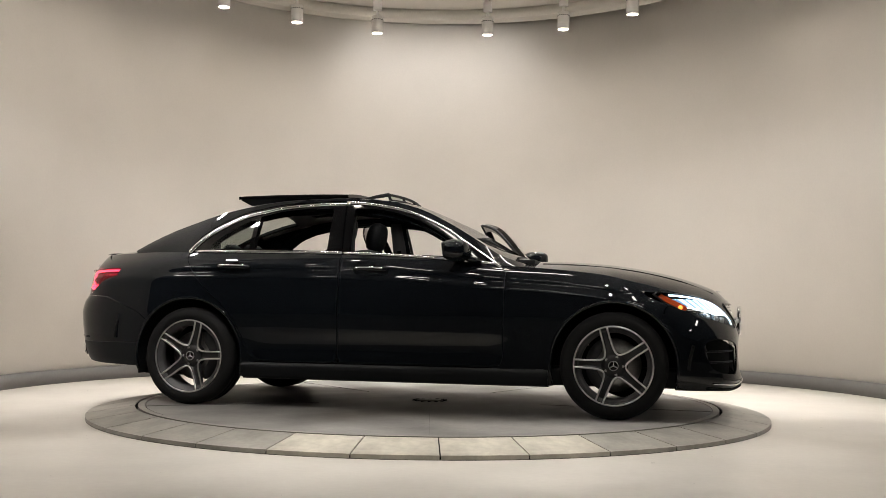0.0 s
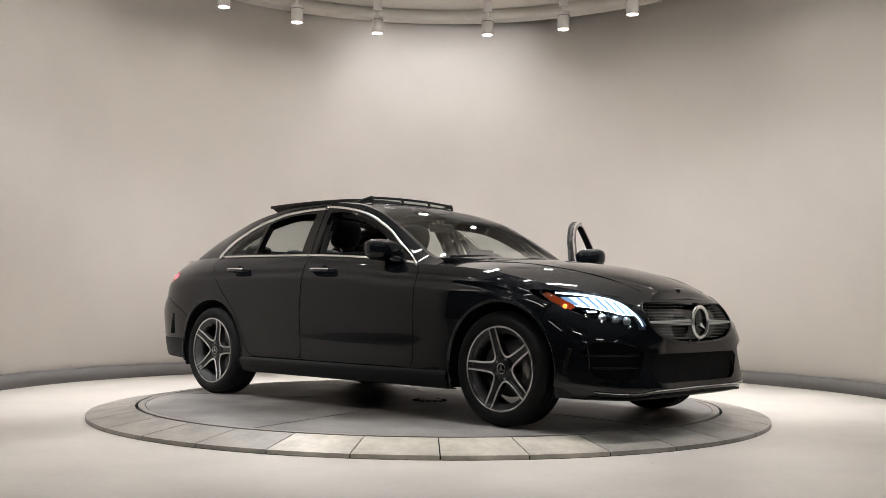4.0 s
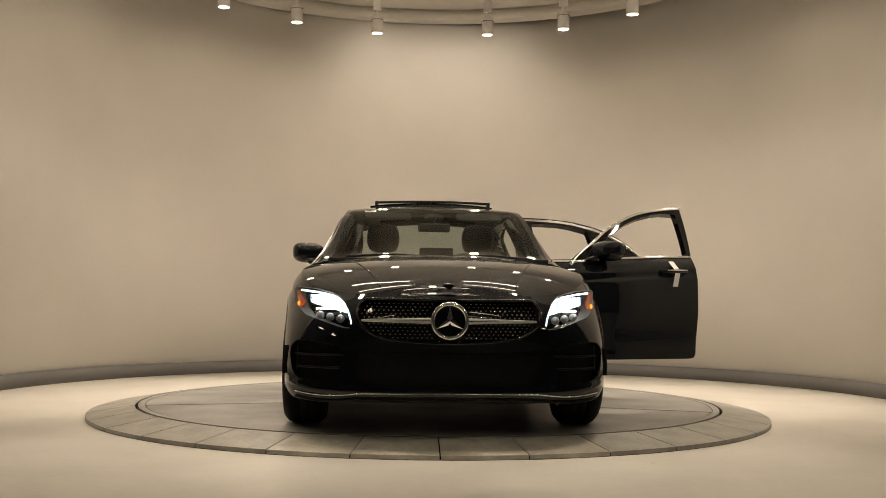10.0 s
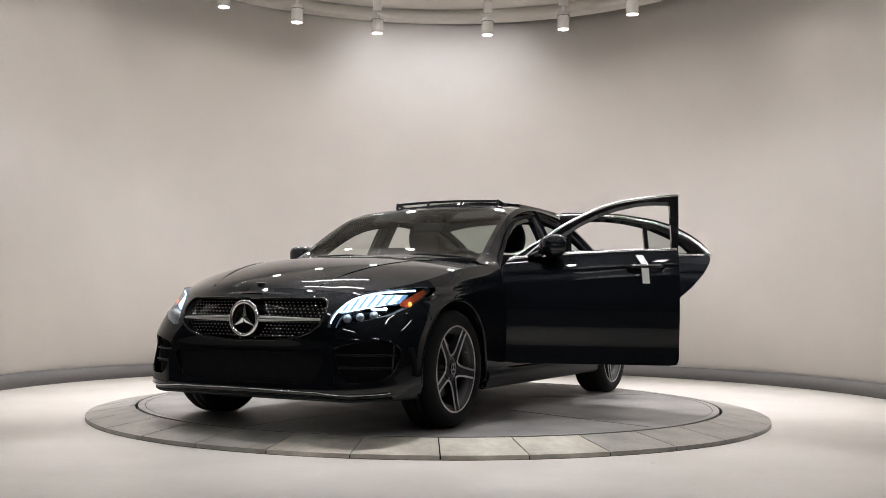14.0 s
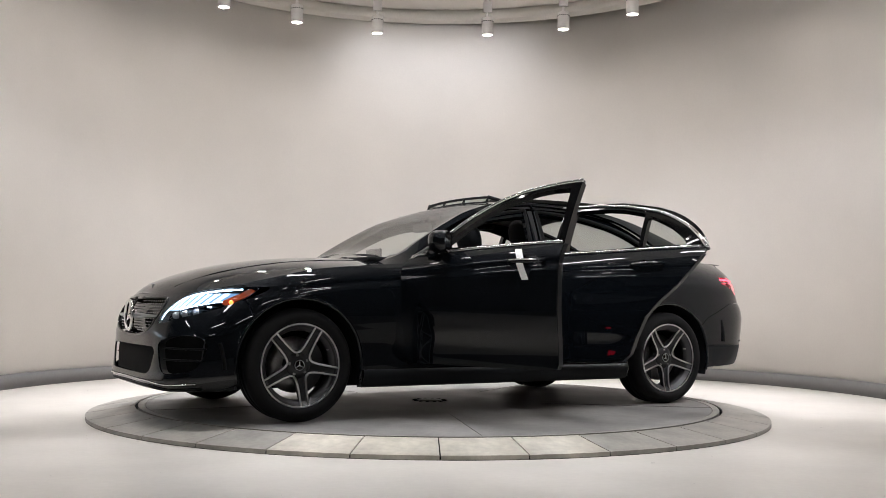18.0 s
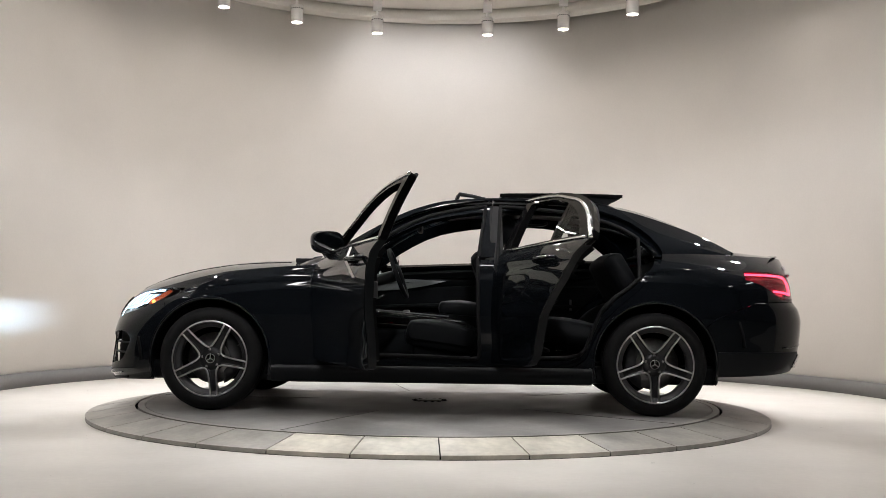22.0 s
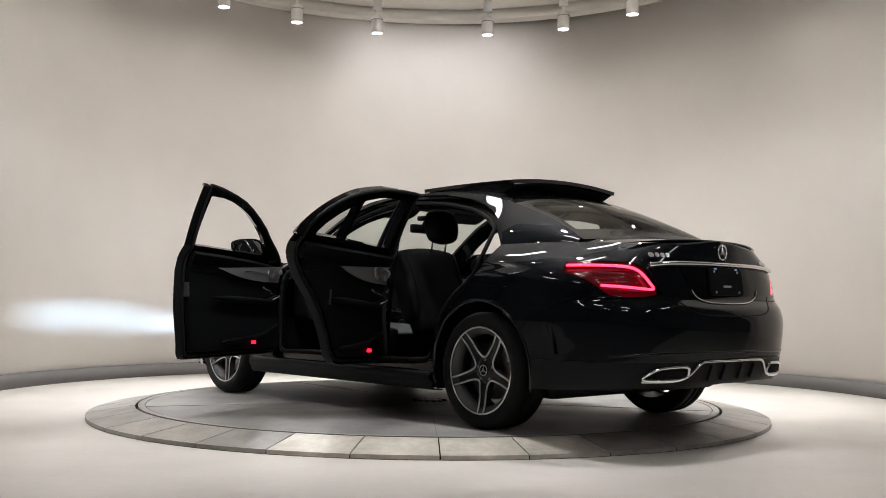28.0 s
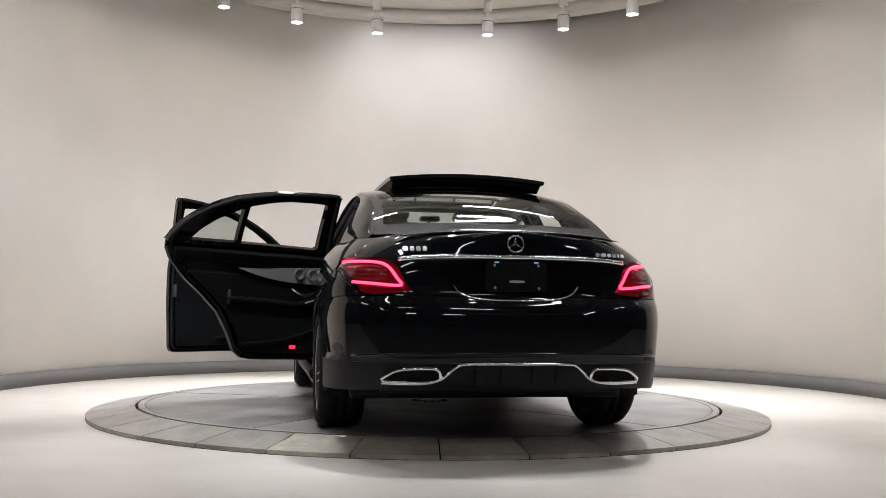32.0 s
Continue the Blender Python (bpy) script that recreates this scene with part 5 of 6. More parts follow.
# ---- door jambs, sills ----
for s in (1, -1):
    for src in (WALL_VF, SIDE_VF):
        V, F = src if s > 0 else mirrored(*src)
        N = normals(V, F)
        Vi = V - N * 0.045
        g1 = np.maximum(inside(F_DOOR, V[:, 0], V[:, 2]), inside(R_DOOR, V[:, 0], V[:, 2])) + 0.03
        g2 = -(inside(F_DOOR, V[:, 0], V[:, 2]) - 0.055)
        g3 = -(inside(R_DOOR, V[:, 0], V[:, 2]) - 0.038)
        g = np.minimum(np.minimum(g1, g2), g3)
        V2, F2 = clip(Vi, F, g)
        a = np.hypot(V2[:, 0] + WHEEL_X, V2[:, 2] - Z_HUB) - R_ARCH
        V2, F2 = clip(V2, F2, a)
        raw("door_jamb", *thick(V2, F2, 0.035), PAINT, car, "glossy black door jamb")
    for poly, nm in ((F_DOOR, "front"), (R_DOOR, "rear")):
        P = np.array(poly)
        c = P.mean(0)
        pts = []
        for x, z in dense(poly, 0.03):
            q = np.array([x, z]) + (c - np.array([x, z])) / np.linalg.norm(c - np.array([x, z])) * 0.06
            zz = q[1]
            y = flank_w(q[0], zz) if zz < float(edge_at_z(q[0])) else float(side_y(q[0], zz))
            if abs(q[0]) > 1.35:
                continue
            pts.append((q[0], s * (y - 0.045), zz))
        raw("door_seal", *tube(pts, 0.013, 8, True, up=(0, 1, 0)), RUBBER, car, "black rubber door seal")
    for x0, x1 in ((0.60, -0.25), (-0.47, -0.86)):
        part("sill_plate", box_bm(x0 - x1, 0.10, 0.012, 0.004, at=((x0 + x1) / 2, s * 0.79, 0.352)), PLASTIC, car)
    part("sill_plate_insert", box_bm(0.52, 0.045, 0.006, 0.002, at=(0.18, s * 0.80, 0.362)), CHROME, car, "brushed metal sill plate")
    part("inner_sill", box_bm(1.75, 0.16, 0.14, 0.02, at=(-0.12, s * 0.755, 0.275)), PAINT, car)


# ---- outer trim and inner cards of the doors ----
def door_fittings(which, s, d):
    off = np.array([HINGE_F if which == "front" else HINGE_R, s * 0.865, 0.0])
    poly = F_DOOR if which == "front" else R_DOOR
    top = DOOR_TOP if which == "front" else CHROME_TOP_R
    loc = lambda x, z, out=0.0: np.array([x, s * (float(side_y(x, z)) + out), z]) - off
    wall = lambda x, z, out=0.0: np.array([x, s * (flank_w(x, z) + out), z]) - off
    # chrome round the windows
    up = [loc(x, z - 0.012, 0.004) for x, z in smoothed(top, 3)]
    raw("window_chrome", *tube(up, np.linspace(0.0105, 0.0105 if which == "front" else 0.017, len(up)), 8, flat=0.8, up=(0, 1, 0)), CHROME, d, "chrome strip over the window")
    x0, x1 = (0.700, -0.345) if which == "front" else (-0.362, -1.435)
    sill = [loc(x, float(edge_at_z(x)) + 0.007, 0.003) for x in np.linspace(x0, x1, 24)]
    raw("sill_chrome", *tube(sill, 0.0095, 8, flat=0.8, up=(0, 1, 0)), CHROME, d, "chrome strip under the window")
    # grip
    hx, hz = (-0.14, 0.915) if which == "front" else (-1.105, 0.930)
    pts = [wall(hx + a, hz + b, o) for a, b, o in ((0.115, -0.006, -0.006), (0.09, -0.002, 0.028), (0.03, 0.002, 0.040), (-0.03, 0.003, 0.040), (-0.09, 0.003, 0.030), (-0.115, 0.002, -0.006))]
    h = raw("door_handle", *tube(smoothed(pts, 5), 0.015, 8, flat=0.75, up=(0, 1, 0)), PAINT, d, "black pull handle with a chrome insert")
    raw("handle_insert", *tube([q + np.array([0, s * 0.010, 0.008]) for q in smoothed(pts[1:-1], 5)], 0.0055, 6), CHROME, h)
    raw("handle_cup", *(lambda q: (q[0] * np.array([1, s * 0.25, 1]) + wall(hx + 0.02, hz - 0.008, 0.0), q[1]))(lathe([(0.0, -0.02), (0.035, -0.012), (0.042, 0.004)], 20, "y")), GLOSS, h)
    # inner card: the skin pushed inwards
    VW, FW = WALL_VF if s > 0 else mirrored(*WALL_VF)
    V, F = cutter((VW, FW), arch_gap, poly_xz(poly, -0.045))
    N = normals(V, F)
    card = (V - N * 0.085 - off, [list(reversed(f)) for f in F])
    raw("inner_shell", *shifted((V - N * 0.045, [list(reversed(f)) for f in F]), off), PAINT, d)
    cd = raw("door_card", *thick(*card, 0.03), LEATHER, d, "black leather door lining")
    inner = lambda x, z, o=0.0: np.array([x, s * (flank_w(x, z) - 0.088 - o), z]) - off
    xa, xb = (0.66, -0.04) if which == "front" else (-0.43, -1.0)
    # silver inlay, tapering to the rear
    xs = np.linspace(xa, xb, 14)
    lo = [inner(x, 0.798 + 0.085 * ((xa - x) / (xa - xb)) ** 2.5, 0.026) for x in xs]
    hi = [inner(x, 0.908 - 0.002 * i, 0.022) for i, x in enumerate(xs)]
    V, F = sheet(np.array([lo, hi]))
    raw("card_inlay", *thick(*outward(V, F, (0, s * 5, 0.8)), 0.008), INLAY, cd, "brushed grey inlay")
    V, F = lathe([(0.0, 0.004), (0.030, 0.006), (0.038, 0.010), (0.041, 0.0)], 28, "y")
    for sp in (inner(xa - 0.055, 0.858, 0.030), inner(xa - 0.150, 0.862, 0.030)) if which == "rear" else (inner(xa - 0.11, 0.858, 0.030),):
        raw("speaker", V * np.array([1, -s, 1]) + sp, F if s < 0 else [list(reversed(f)) for f in F], STEEL, cd, "round metal tweeter grille")
    V, F = lathe([(0.0, 0.008), (0.017, 0.008), (0.020, 0.0)], 20, "y")
    raw("seat_switch", V * np.array([1, -s, 1]) + inner(xa - 0.005, 0.872, 0.028), F if s < 0 else [list(reversed(f)) for f in F], METALTRIM, cd)
    # pull cup, lever and arm rest
    arm = [inner(x, z, 0.035) for x, z in ((xa - 0.02, 0.70), (xa - 0.14, 0.665), (xa - 0.34, 0.675), (xb - 0.08, 0.69))]
    raw("arm_rest", *tube(smoothed(arm, 5), [0.010] + [0.024] * 13 + [0.016, 0.006], 8, flat=0.8), LEATHER, cd)
    lev = [inner(xa - 0.20, 0.765, 0.03), inner(xa - 0.16, 0.740, 0.05), inner(xa - 0.10, 0.725, 0.052), inner(xa - 0.04, 0.745, 0.03)]
    raw("inner_lever", *tube(smoothed(lev, 5), 0.009, 6), CHROME, cd, "chrome inner door pull")
    raw("window_switch", *tube([inner(xa - 0.11, 0.676, 0.055), inner(xa - 0.02, 0.702, 0.050)], 0.009, 6, flat=0.5), METALTRIM, cd)
    raw("map_pocket", *tube(smoothed([inner(x, z, 0.025) for x, z in ((xa - 0.02, 0.50), (xa - 0.25, 0.43), (xb + 0.02, 0.40))], 5), np.concatenate([[0.006], np.full(9, 0.010), [0.006]]), 8, flat=1.5), LEATHER, cd)
    lamp_x = xa - 0.30 if which == "front" else xa - 0.17
    part("exit_lamp", box_bm(0.040, 0.014, 0.022, 0.004, at=inner(lamp_x, 0.388, 0.012)), EXITGLOW, cd, "glowing red exit lamp")
    P0 = np.array(poly).mean(0)
    # end faces that close the door between its skin and its lining
    ring_o, ring_i = [], []
    for x, z in dense(poly, 0.03):
        if z < float(edge_at_z(x)) + 0.004 and np.hypot(x + WHEEL_X, z - Z_HUB) > R_ARCH + 0.012:
            y = flank_w(x, min(z, float(edge_at_z(x))))
            ring_o.append(np.array([x, s * (y - 0.006), z]) - off)
            ring_i.append(np.array([x, s * (y - 0.054), z]) - off)
    cut = max(range(len(ring_o)), key=lambda k: np.linalg.norm(ring_o[k] - ring_o[k - 1]))
    ring_o, ring_i = ring_o[cut:] + ring_o[:cut], ring_i[cut:] + ring_i[:cut]
    raw("end_face", *thick(*outward(*sheet(np.array([ring_o, ring_i])), np.array([P0[0], s * 0.8, P0[1]]) - off), 0.004), VALANCE, d)
    # seal on the door's inner edge, lock on the rear edge
    P = np.array(poly)
    c = P.mean(0)
    pts = []
    for x, z in dense(poly, 0.03):
        q = np.array([x, z]) + (c - np.array([x, z])) / np.linalg.norm(c - np.array([x, z])) * 0.03
        y = flank_w(q[0], q[1]) if q[1] < float(edge_at_z(q[0])) else float(side_y(q[0], q[1]))
        if np.hypot(q[0] + WHEEL_X, q[1] - Z_HUB) > R_ARCH + 0.02:
            pts.append(np.array([q[0], s * (y - 0.048), q[1]]) - off)
    raw("door_seal", *tube(pts, 0.012, 8, True, up=(0, 1, 0)), RUBBER, d)
    lx = -0.335 if which == "front" else -1.06
    part("lock", box_bm(0.02, 0.05, 0.09, 0.005, at=np.array([lx + 0.02, s * 0.84, 0.74 if which == "front" else 0.70]) - off), GREY, d)


for (which, s), d in doors.items():
    door_fittings(which, s, d)


def wing_mirror(s, d):
    off = np.array([HINGE_F, s * 0.865, 0.0])
    n, m = 24, 16
    P = np.zeros((n + 1, m + 1, 3))
    for i in range(n + 1):
        for j in range(m + 1):
            a, b = 2 * math.pi * i / n, math.pi * j / m
            cx, cy, cz = math.cos(b), math.sin(b) * math.cos(a), math.sin(b) * math.sin(a)
            f = lambda v, e: math.copysign(abs(v) ** e, v)
            P[i, j] = (0.084 * f(cx, 0.9) - 0.018 * cy, 0.110 * f(cy, 0.62), 0.070 * f(cz, 0.68) + 0.008 * cy)
    V, F = sheet(P)
    V, F = clean(V, F)
    V, F = outward(V, F, (0, 0, 0))
    V, F = clip(V, F, V[:, 0] + 0.42 * V[:, 1] + 0.036)
    c = np.array([0.43, s * 0.872, 1.036]) - off
    if s < 0:
        V, F = mirrored(V, F)
    w = raw("wing_mirror", *thick(V + c, F, 0.004), PAINT, d, "glossy black wing mirror")
    rim = [(-0.032 - 0.0407 * abs(math.cos(q)) ** 0.6 * math.copysign(1, math.cos(q)) - 0.011 * abs(math.sin(q)) ** 0.6 * math.copysign(1, math.sin(q)), 0.097 * abs(math.cos(q)) ** 0.6 * math.copysign(1, math.cos(q)) * s, 0.058 * abs(math.sin(q)) ** 0.6 * math.copysign(1, math.sin(q)) + 0.008 * math.cos(q)) for q in np.linspace(0, 2 * math.pi, 29)[:-1]]
    V = np.array(rim + [(-0.032, 0, 0)]) + c
    F = [[i, (i + 1) % 28, 28] for i in range(28)]
    raw("mirror_glass", V, F if s < 0 else [list(reversed(f)) for f in F], MIRROR, w, "mirror glass")
    raw("mirror_foot", *tube([np.array([0.50, s * 0.86, 0.99]) - off, np.array([0.56, s * 0.815, 0.965]) - off], [0.04, 0.05], 8, flat=0.5), PAINT, w)
    raw("turn_signal", *tube([np.array([0.506 - 0.05 * q * q, s * (0.83 + 0.13 * q), 1.035 + 0.005 * q]) - off for q in np.linspace(0, 1, 6)], 0.006, 6), GLOSS, w)
    raw("sail_panel", *thick(*outward(np.array([(0.70, s * 0.808, 0.957), (0.485, s * 0.795, 1.005), (0.49, s * 0.765, 1.035), (0.62, s * 0.77, 1.0)]) - off, [[0, 1, 2, 3]], np.array([0.5, 0, 0.9]) - off), 0.01), GLOSS, d)


for s in (1, -1):
    wing_mirror(s, doors["front", s])
fd = doors["front", 1]
off = np.array([HINGE_F, 0.865, 0.0])
for x0, z0, x1, z1 in ((-0.10, 0.985, -0.13, 0.93), (-0.13, 0.905, -0.145, 0.81)):
    V = []
    for x, z, w in ((x0, z0, 0.022), (x1, z1, 0.022)):
        for q in (-w, w):
            V.append(np.array([x + q, flank_w(x, min(z, 0.98)) + (0.052 if z > 0.9 else 0.03) - (0.03 if z < 0.82 else 0), z]) - off)
    raw("paper_tag", *thick(*outward(np.array(V), [[0, 1, 3, 2]], np.array([0, 0, 0.9]) - off), 0.001), WHITE_TAG, fd, "white paper tag hung on the door handle")

part("pillar_face", box_bm(0.010, 0.075, 0.62, 0.003, at=(-0.305, 0.775, 0.70)), PAINT, car, "glossy black front face of the centre pillar")
for z, h in ((0.975, 0.060), (0.85, 0.025), (0.63, 0.06), (0.565, 0.055)):
    V = np.array([(-0.2985, 0.803, z - h / 2), (-0.2985, 0.765, z - h / 2), (-0.2985, 0.765, z + h / 2), (-0.2985, 0.803, z + h / 2)])
    raw("pillar_label", *thick(*outward(V, [[0, 1, 2, 3]], (-0.6, 0.78, 0.8)), 0.0015), WHITE_TAG, car, "small white printed label")


# ---- cabin ----
def cushion(name, sx, sy, sz, at, tilt=0.0, parent=None, puff=0.02, mat=LEATHER, label="", r=0.30):
    """A padded block with rounded edges, swollen faces and a few stitched grooves."""
    n = 10
    bm = bmesh.new()
    bmesh.ops.create_cube(bm, size=1.0)
    bmesh.ops.subdivide_edges(bm, edges=bm.edges[:], cuts=n, use_grid_fill=True)
    for v in bm.verts:
        x, y, z = v.co * 2
        k = lambda a, b: math.sqrt(max(1 - 0.5 * a * a * r - 0.5 * b * b * r + a * a * b * b * r * r / 3, 0))
        v.co = Vector((x * k(y, z) * sx / 2, y * k(x, z) * sy / 2, z * k(x, y) * sz / 2))
        groove = abs(math.sin((y * 3.0) * math.pi / 2)) ** 8 * 0.004
        v.co.z += (puff - groove) * (1 - x * x) * (1 - y * y) * (1 if z > 0 else 0)
    bmesh.ops.transform(bm, matrix=Matrix.Translation(at) @ Matrix.Rotation(tilt, 4, "Y"), verts=bm.verts)
    return part(name, bm, mat, parent, label)


def front_seat(y):
    seat = cushion("front_seat", 0.50, 0.48, 0.15, (-0.05, y, 0.460), radians(-8), car, label="black leather front seat")
    cushion("side_bolster", 0.46, 0.09, 0.13, (-0.05, y + 0.20, 0.495), radians(-8), seat)
    cushion("side_bolster", 0.46, 0.09, 0.13, (-0.05, y - 0.20, 0.495), radians(-8), seat)
    cushion("seat_back", 0.62, 0.47, 0.14, (-0.41, y, 0.775), radians(-68), seat)
    cushion("back_bolster", 0.50, 0.08, 0.14, (-0.39, y + 0.21, 0.80), radians(-68), seat)
    cushion("back_bolster", 0.50, 0.08, 0.14, (-0.39, y - 0.21, 0.80), radians(-68), seat)
    cushion("head_rest", 0.235, 0.255, 0.135, (-0.495, y, 1.205), radians(-78), seat, 0.005, r=0.72)
    for q in (-0.06, 0.06):
        raw("head_rest_post", *tube([(-0.462, y + q, 1.03), (-0.485, y + q, 1.14)], 0.006, 8), CHROME, seat)
    part("seat_base", box_bm(0.40, 0.40, 0.12, 0.02, at=(-0.06, y, 0.385)), FABRIC, seat)


for y in (0.37, -0.37):
    front_seat(y)
bench = cushion("rear_bench", 0.52, 1.24, 0.18, (-0.98, 0, 0.49), radians(-10), car, label="black leather rear bench")
cushion("bench_back", 0.58, 1.12, 0.15, (-1.32, 0, 0.80), radians(-62), bench)
for y in (0.38, 0.0, -0.38):
    cushion("head_rest", 0.16, 0.24 if y else 0.20, 0.11, (-1.545, y, 1.075 if y else 1.055), radians(-70), bench, 0.005, r=0.62)
part("parcel_shelf", box_bm(0.42, 1.20, 0.03, 0.01, at=(-1.66, 0, 1.055)), FABRIC, car)
part("cabin_floor", box_bm(2.6, 1.46, 0.04, 0.01, at=(-0.30, 0, 0.31)), FABRIC, car)
part("bulkhead", box_bm(0.05, 1.50, 0.62, 0.01, at=(0.93, 0, 0.62)), FABRIC, car)
part("rear_bulkhead", box_bm(0.05, 1.40, 0.72, 0.01, at=(-1.50, 0, 0.64)), FABRIC, car)
for x in (1.95, -2.1):
    part("structure_beam", box_bm(0.06, 1.1 if x > 0 else 1.25, 0.42, 0.01, at=(x - 0.04, 0, 0.46)), PLASTIC, car)
part("tunnel", box_bm(1.6, 0.26, 0.20, 0.04, at=(-0.05, 0, 0.42)), FABRIC, car)

# dashboard: a swept roll with a hooded top
dash_pts = [(0.60, y, 0.90 - 0.02 * (y / 0.7) ** 2) for y in np.linspace(-0.70, 0.70, 15)]
dash = raw("dashboard", *tube(dash_pts, 0.115, 16, flat=0.8, up=(0, 0, 1)), LEATHER, car, "black leather dashboard")
raw("dash_top", *thick(*outward(*sheet(np.array([[(x, y, 0.985 - 0.10 * max(0, (0.62 - x)) - 0.02 * (y / 0.7) ** 2) for y in np.linspace(-0.71, 0.71, 12)] for x in np.linspace(0.86, 0.52, 8)])), (0.7, 0, 0)), 0.02), FABRIC, dash)
part("dash_lower", box_bm(0.26, 1.36, 0.30, 0.06, at=(0.70, 0, 0.72)), PLASTIC, dash)
hood_pts = [(0.53 - 0.02 * math.cos(q), 0.37 + 0.17 * math.cos(q), 0.955 + 0.055 * math.sin(q)) for q in np.linspace(0, math.pi, 14)]
raw("cluster_hood", *tube(hood_pts, 0.02, 8), LEATHER, dash)
part("instrument_panel", box_bm(0.012, 0.30, 0.085, 0.004, at=(0.535, 0.37, 0.945)), GLOSS, dash, "dark instrument panel")
part("centre_screen", box_bm(0.014, 0.23, 0.115, 0.006, at=(0.52, 0.0, 1.02)), GLOSS, dash, "dark standing centre screen")
for y in (0.10, 0.0, -0.10, 0.63, -0.63):
    V, F = lathe([(0.026, -0.01), (0.034, -0.004), (0.036, 0.006), (0.040, 0.0)], 24, "x")
    raw("air_vent", V * np.array([-1, 1, 1]) + np.array([0.478, y, 0.915]), [list(reversed(f)) for f in F], METALTRIM, dash, "round silver air vent")
raw("dash_inlay", *tube([(0.492, y, 0.905) for y in np.linspace(-0.60, 0.2, 9)], 0.014, 8), METALTRIM, dash)
console = part("centre_console", box_bm(0.85, 0.22, 0.12, 0.03, at=(0.20, 0, 0.56), rot=Matrix.Rotation(radians(-6), 4, "Y")), GLOSS, car, "gloss black centre console")
raw("console_rim", *tube(smoothed([(0.55, 0.10, 0.66), (0.2, 0.108, 0.63), (-0.05, 0.108, 0.61), (-0.08, 0.0, 0.61), (-0.05, -0.108, 0.61), (0.2, -0.108, 0.63), (0.55, -0.10, 0.66)], 5), 0.0028, 6), GREY, console)
cushion("arm_rest", 0.34, 0.21, 0.09, (-0.18, 0, 0.66), radians(-4), console)
V, F = lathe([(0.0, 0.02), (0.022, 0.018), (0.026, 0.0)], 20)
raw("control_wheel", V + np.array([0.22, 0, 0.632]), F, GREY, console)

# steering wheel, facing the driver
M = Matrix.Translation((0.255, 0.37, 0.895)) @ Matrix.Rotation(radians(21), 4, "Y")
wheel_pts = [M @ Vector((0, 0.182 * math.cos(q), 0.182 * math.sin(q) * (0.97 if math.sin(q) > -0.75 else 0.90))) for q in np.linspace(0, 2 * math.pi, 41)[:-1]]
steer = raw("steering_wheel", *tube([tuple(q) for q in wheel_pts], 0.016, 10, True, up=(1, 0, 0.3)), LEATHER, car, "black leather steering wheel with silver spokes")
V, F = lathe([(0.0, -0.03), (0.05, -0.028), (0.075, -0.012), (0.075, 0.02)], 28, "x")
raw("airbag_cover", np.array([tuple(M @ Vector(tuple(q))) for q in V]), F, LEATHER, steer)
for q in (radians(5), radians(175), radians(262), radians(278)):
    a, b = M @ Vector((0, 0.06 * math.cos(q), 0.06 * math.sin(q))), M @ Vector((0, 0.175 * math.cos(q), 0.175 * math.sin(q)))
    raw("wheel_spoke", *tube([tuple(a), tuple(b)], 0.013, 6, flat=0.6), INLAY, steer)
raw("steering_column", *tube([tuple(M @ Vector((0.01, 0, 0))), (0.60, 0.37, 0.80)], 0.04, 10), PLASTIC, steer)

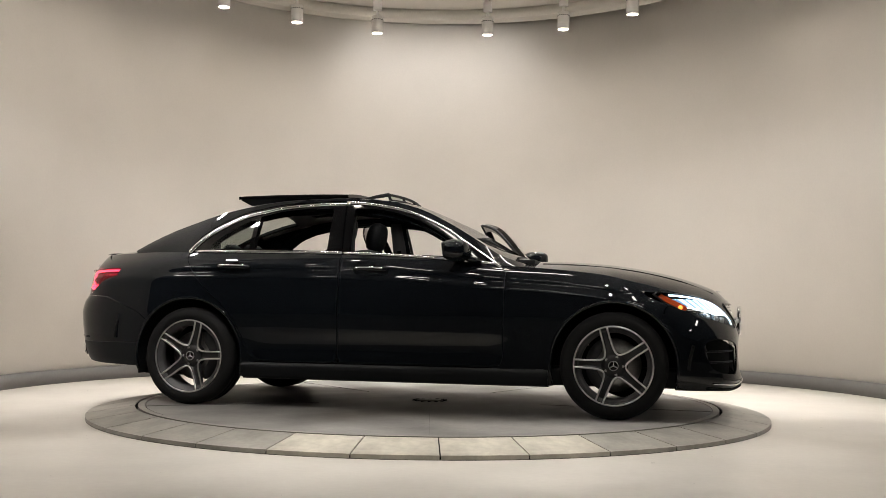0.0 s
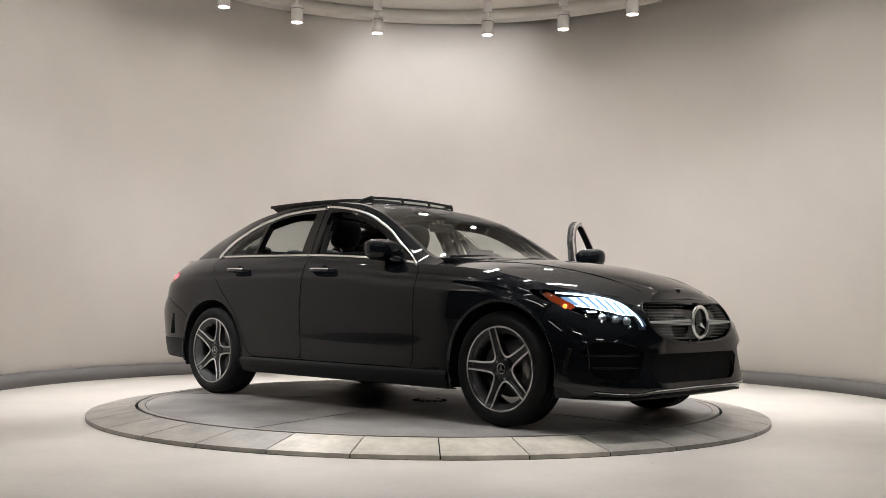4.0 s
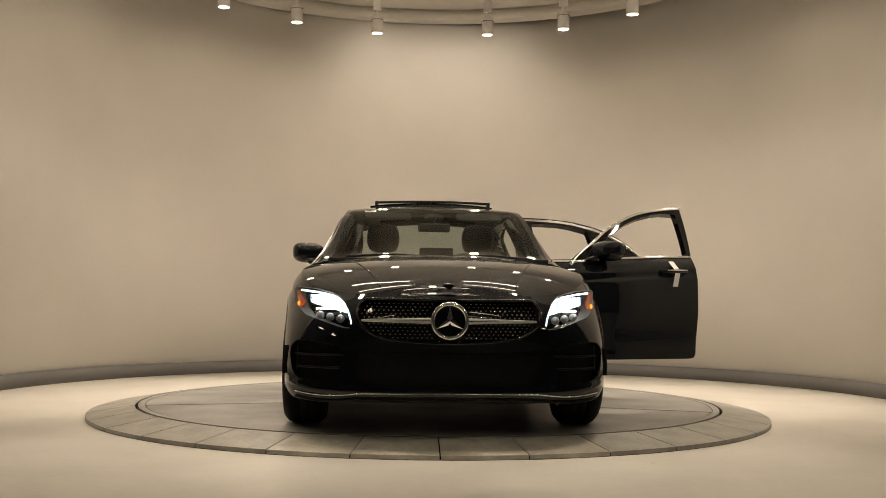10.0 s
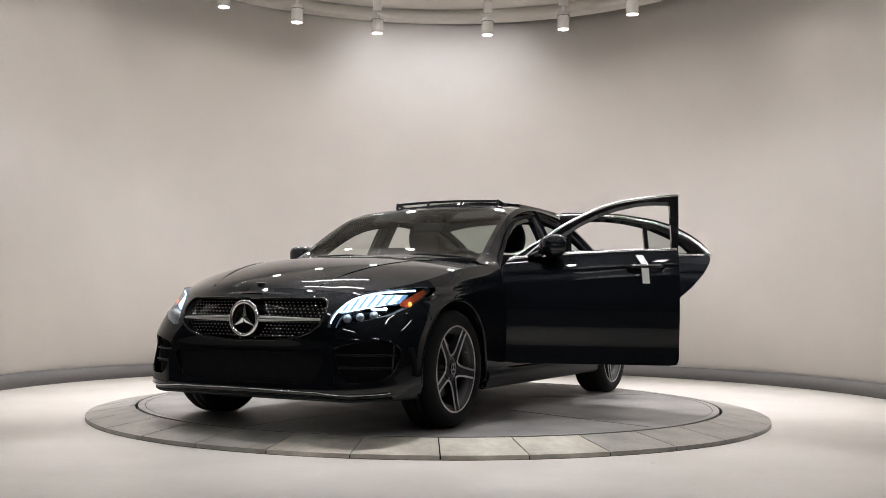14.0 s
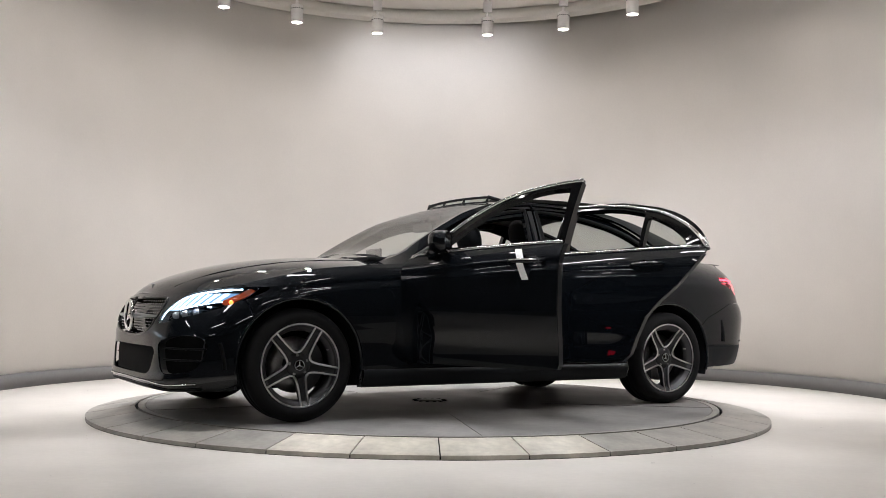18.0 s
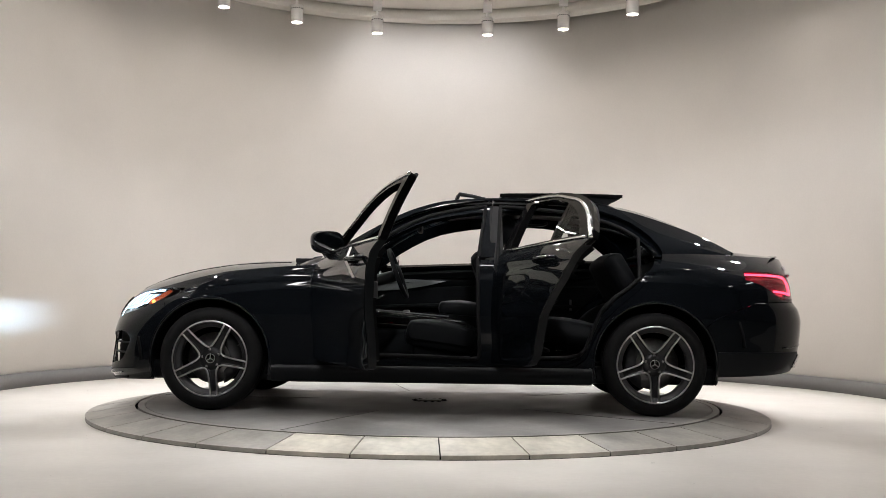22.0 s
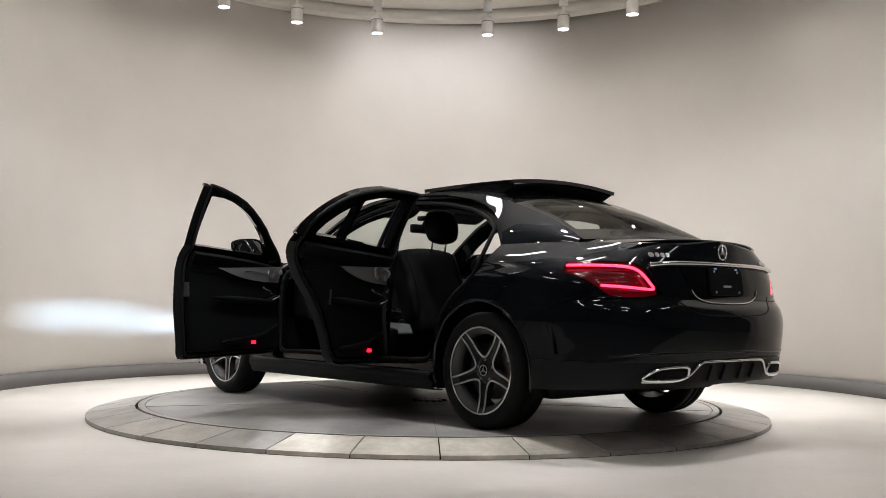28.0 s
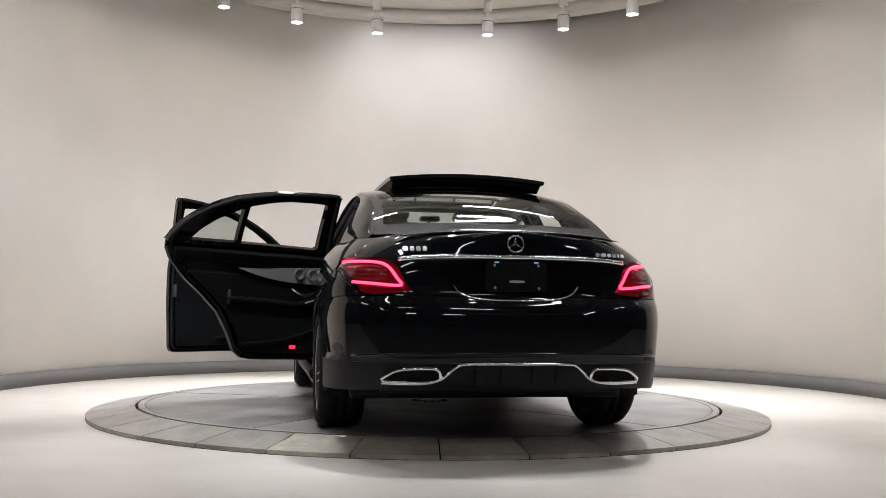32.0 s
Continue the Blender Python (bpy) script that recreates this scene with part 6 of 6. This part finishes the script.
# headlining, visors, inside mirror
lin = cutter(top2, lambda V: -W_SHIELD(V) - 0.01, lambda V: -R_SCREEN(V) - 0.01, lambda V: -SUNROOF(V), lambda V: 0.30 - V[:, 0], lambda V: V[:, 0] + 1.55)
raw("headlining", *thick(lin[0] - normals(*lin) * 0.028, lin[1], 0.012), HEADLINER, car, "dark fabric headlining")
for s in (1, -1):
    cushion("sun_visor", 0.14, 0.34, 0.022, (0.02, s * 0.33, 1.335), radians(24), car, 0.0, HEADLINER)
    for x0, x1 in ((-0.62, -0.78),):
        raw("grab_handle", *tube(smoothed([(x0 + 0.05, s * 0.53, 1.335), (x0, s * 0.50, 1.315), (x1, s * 0.50, 1.315), (x1 - 0.05, s * 0.53, 1.335)], 5), 0.010, 6), PLASTIC, car)
    raw("seat_belt", *tube([(-0.40, s * 0.66, 1.12), (-0.41, s * 0.72, 0.80), (-0.40, s * 0.74, 0.45)], 0.022, 6, flat=0.12, up=(0, 1, 0)), FABRIC, car)
    b = [(-0.40, s * float(side_y(-0.40, z) - 0.075), z) if z > 1.02 else (-0.40, s * (flank_w(-0.40, z) - 0.09), z) for z in np.linspace(0.36, 1.34, 10)]
    raw("pillar_lining", *tube(b, np.linspace(0.075, 0.055, 10), 8, flat=0.5, up=(0, 1, 0)), HEADLINER, car)
mir = part("inside_mirror", box_bm(0.035, 0.23, 0.065, 0.014, at=(0.13, 0, 1.245)), PLASTIC, car, "black inside rear-view mirror")
raw("mirror_stalk", *tube([(0.14, 0, 1.26), (0.08, 0, 1.33)], 0.012, 8), PLASTIC, mir)
part("sensor_box", box_bm(0.10, 0.14, 0.035, 0.012, at=(0.07, 0, 1.318)), PLASTIC, mir)


# ---- what moves ----
TURN = [(0, -14.45), (2, -29.11), (4, -43.63), (6, -58.09), (8, -72.83), (10, -87.70), (12, -102.65), (14, -118.05), (16, -134.13),
        (18, -150.33), (20, -166.52), (22, -182.64), (24, -198.39), (26, -213.87), (28, -229.23), (30, -244.57), (32, -260.01)]


def motions():
    rows, plate = [], []
    for t, a in TURN:
        c, s = math.cos(radians(a)), math.sin(radians(a))
        ox, oy = -0.045, 0.0125
        rows.append((t, pose(c * ox - s * oy, s * ox + c * oy, Z_DISC, 0, 0, a)))
        plate.append((t, pose(0, 0, 0, 0, 0, a)))
    walk(car, rows)
    walk(disc, plate)


motions()
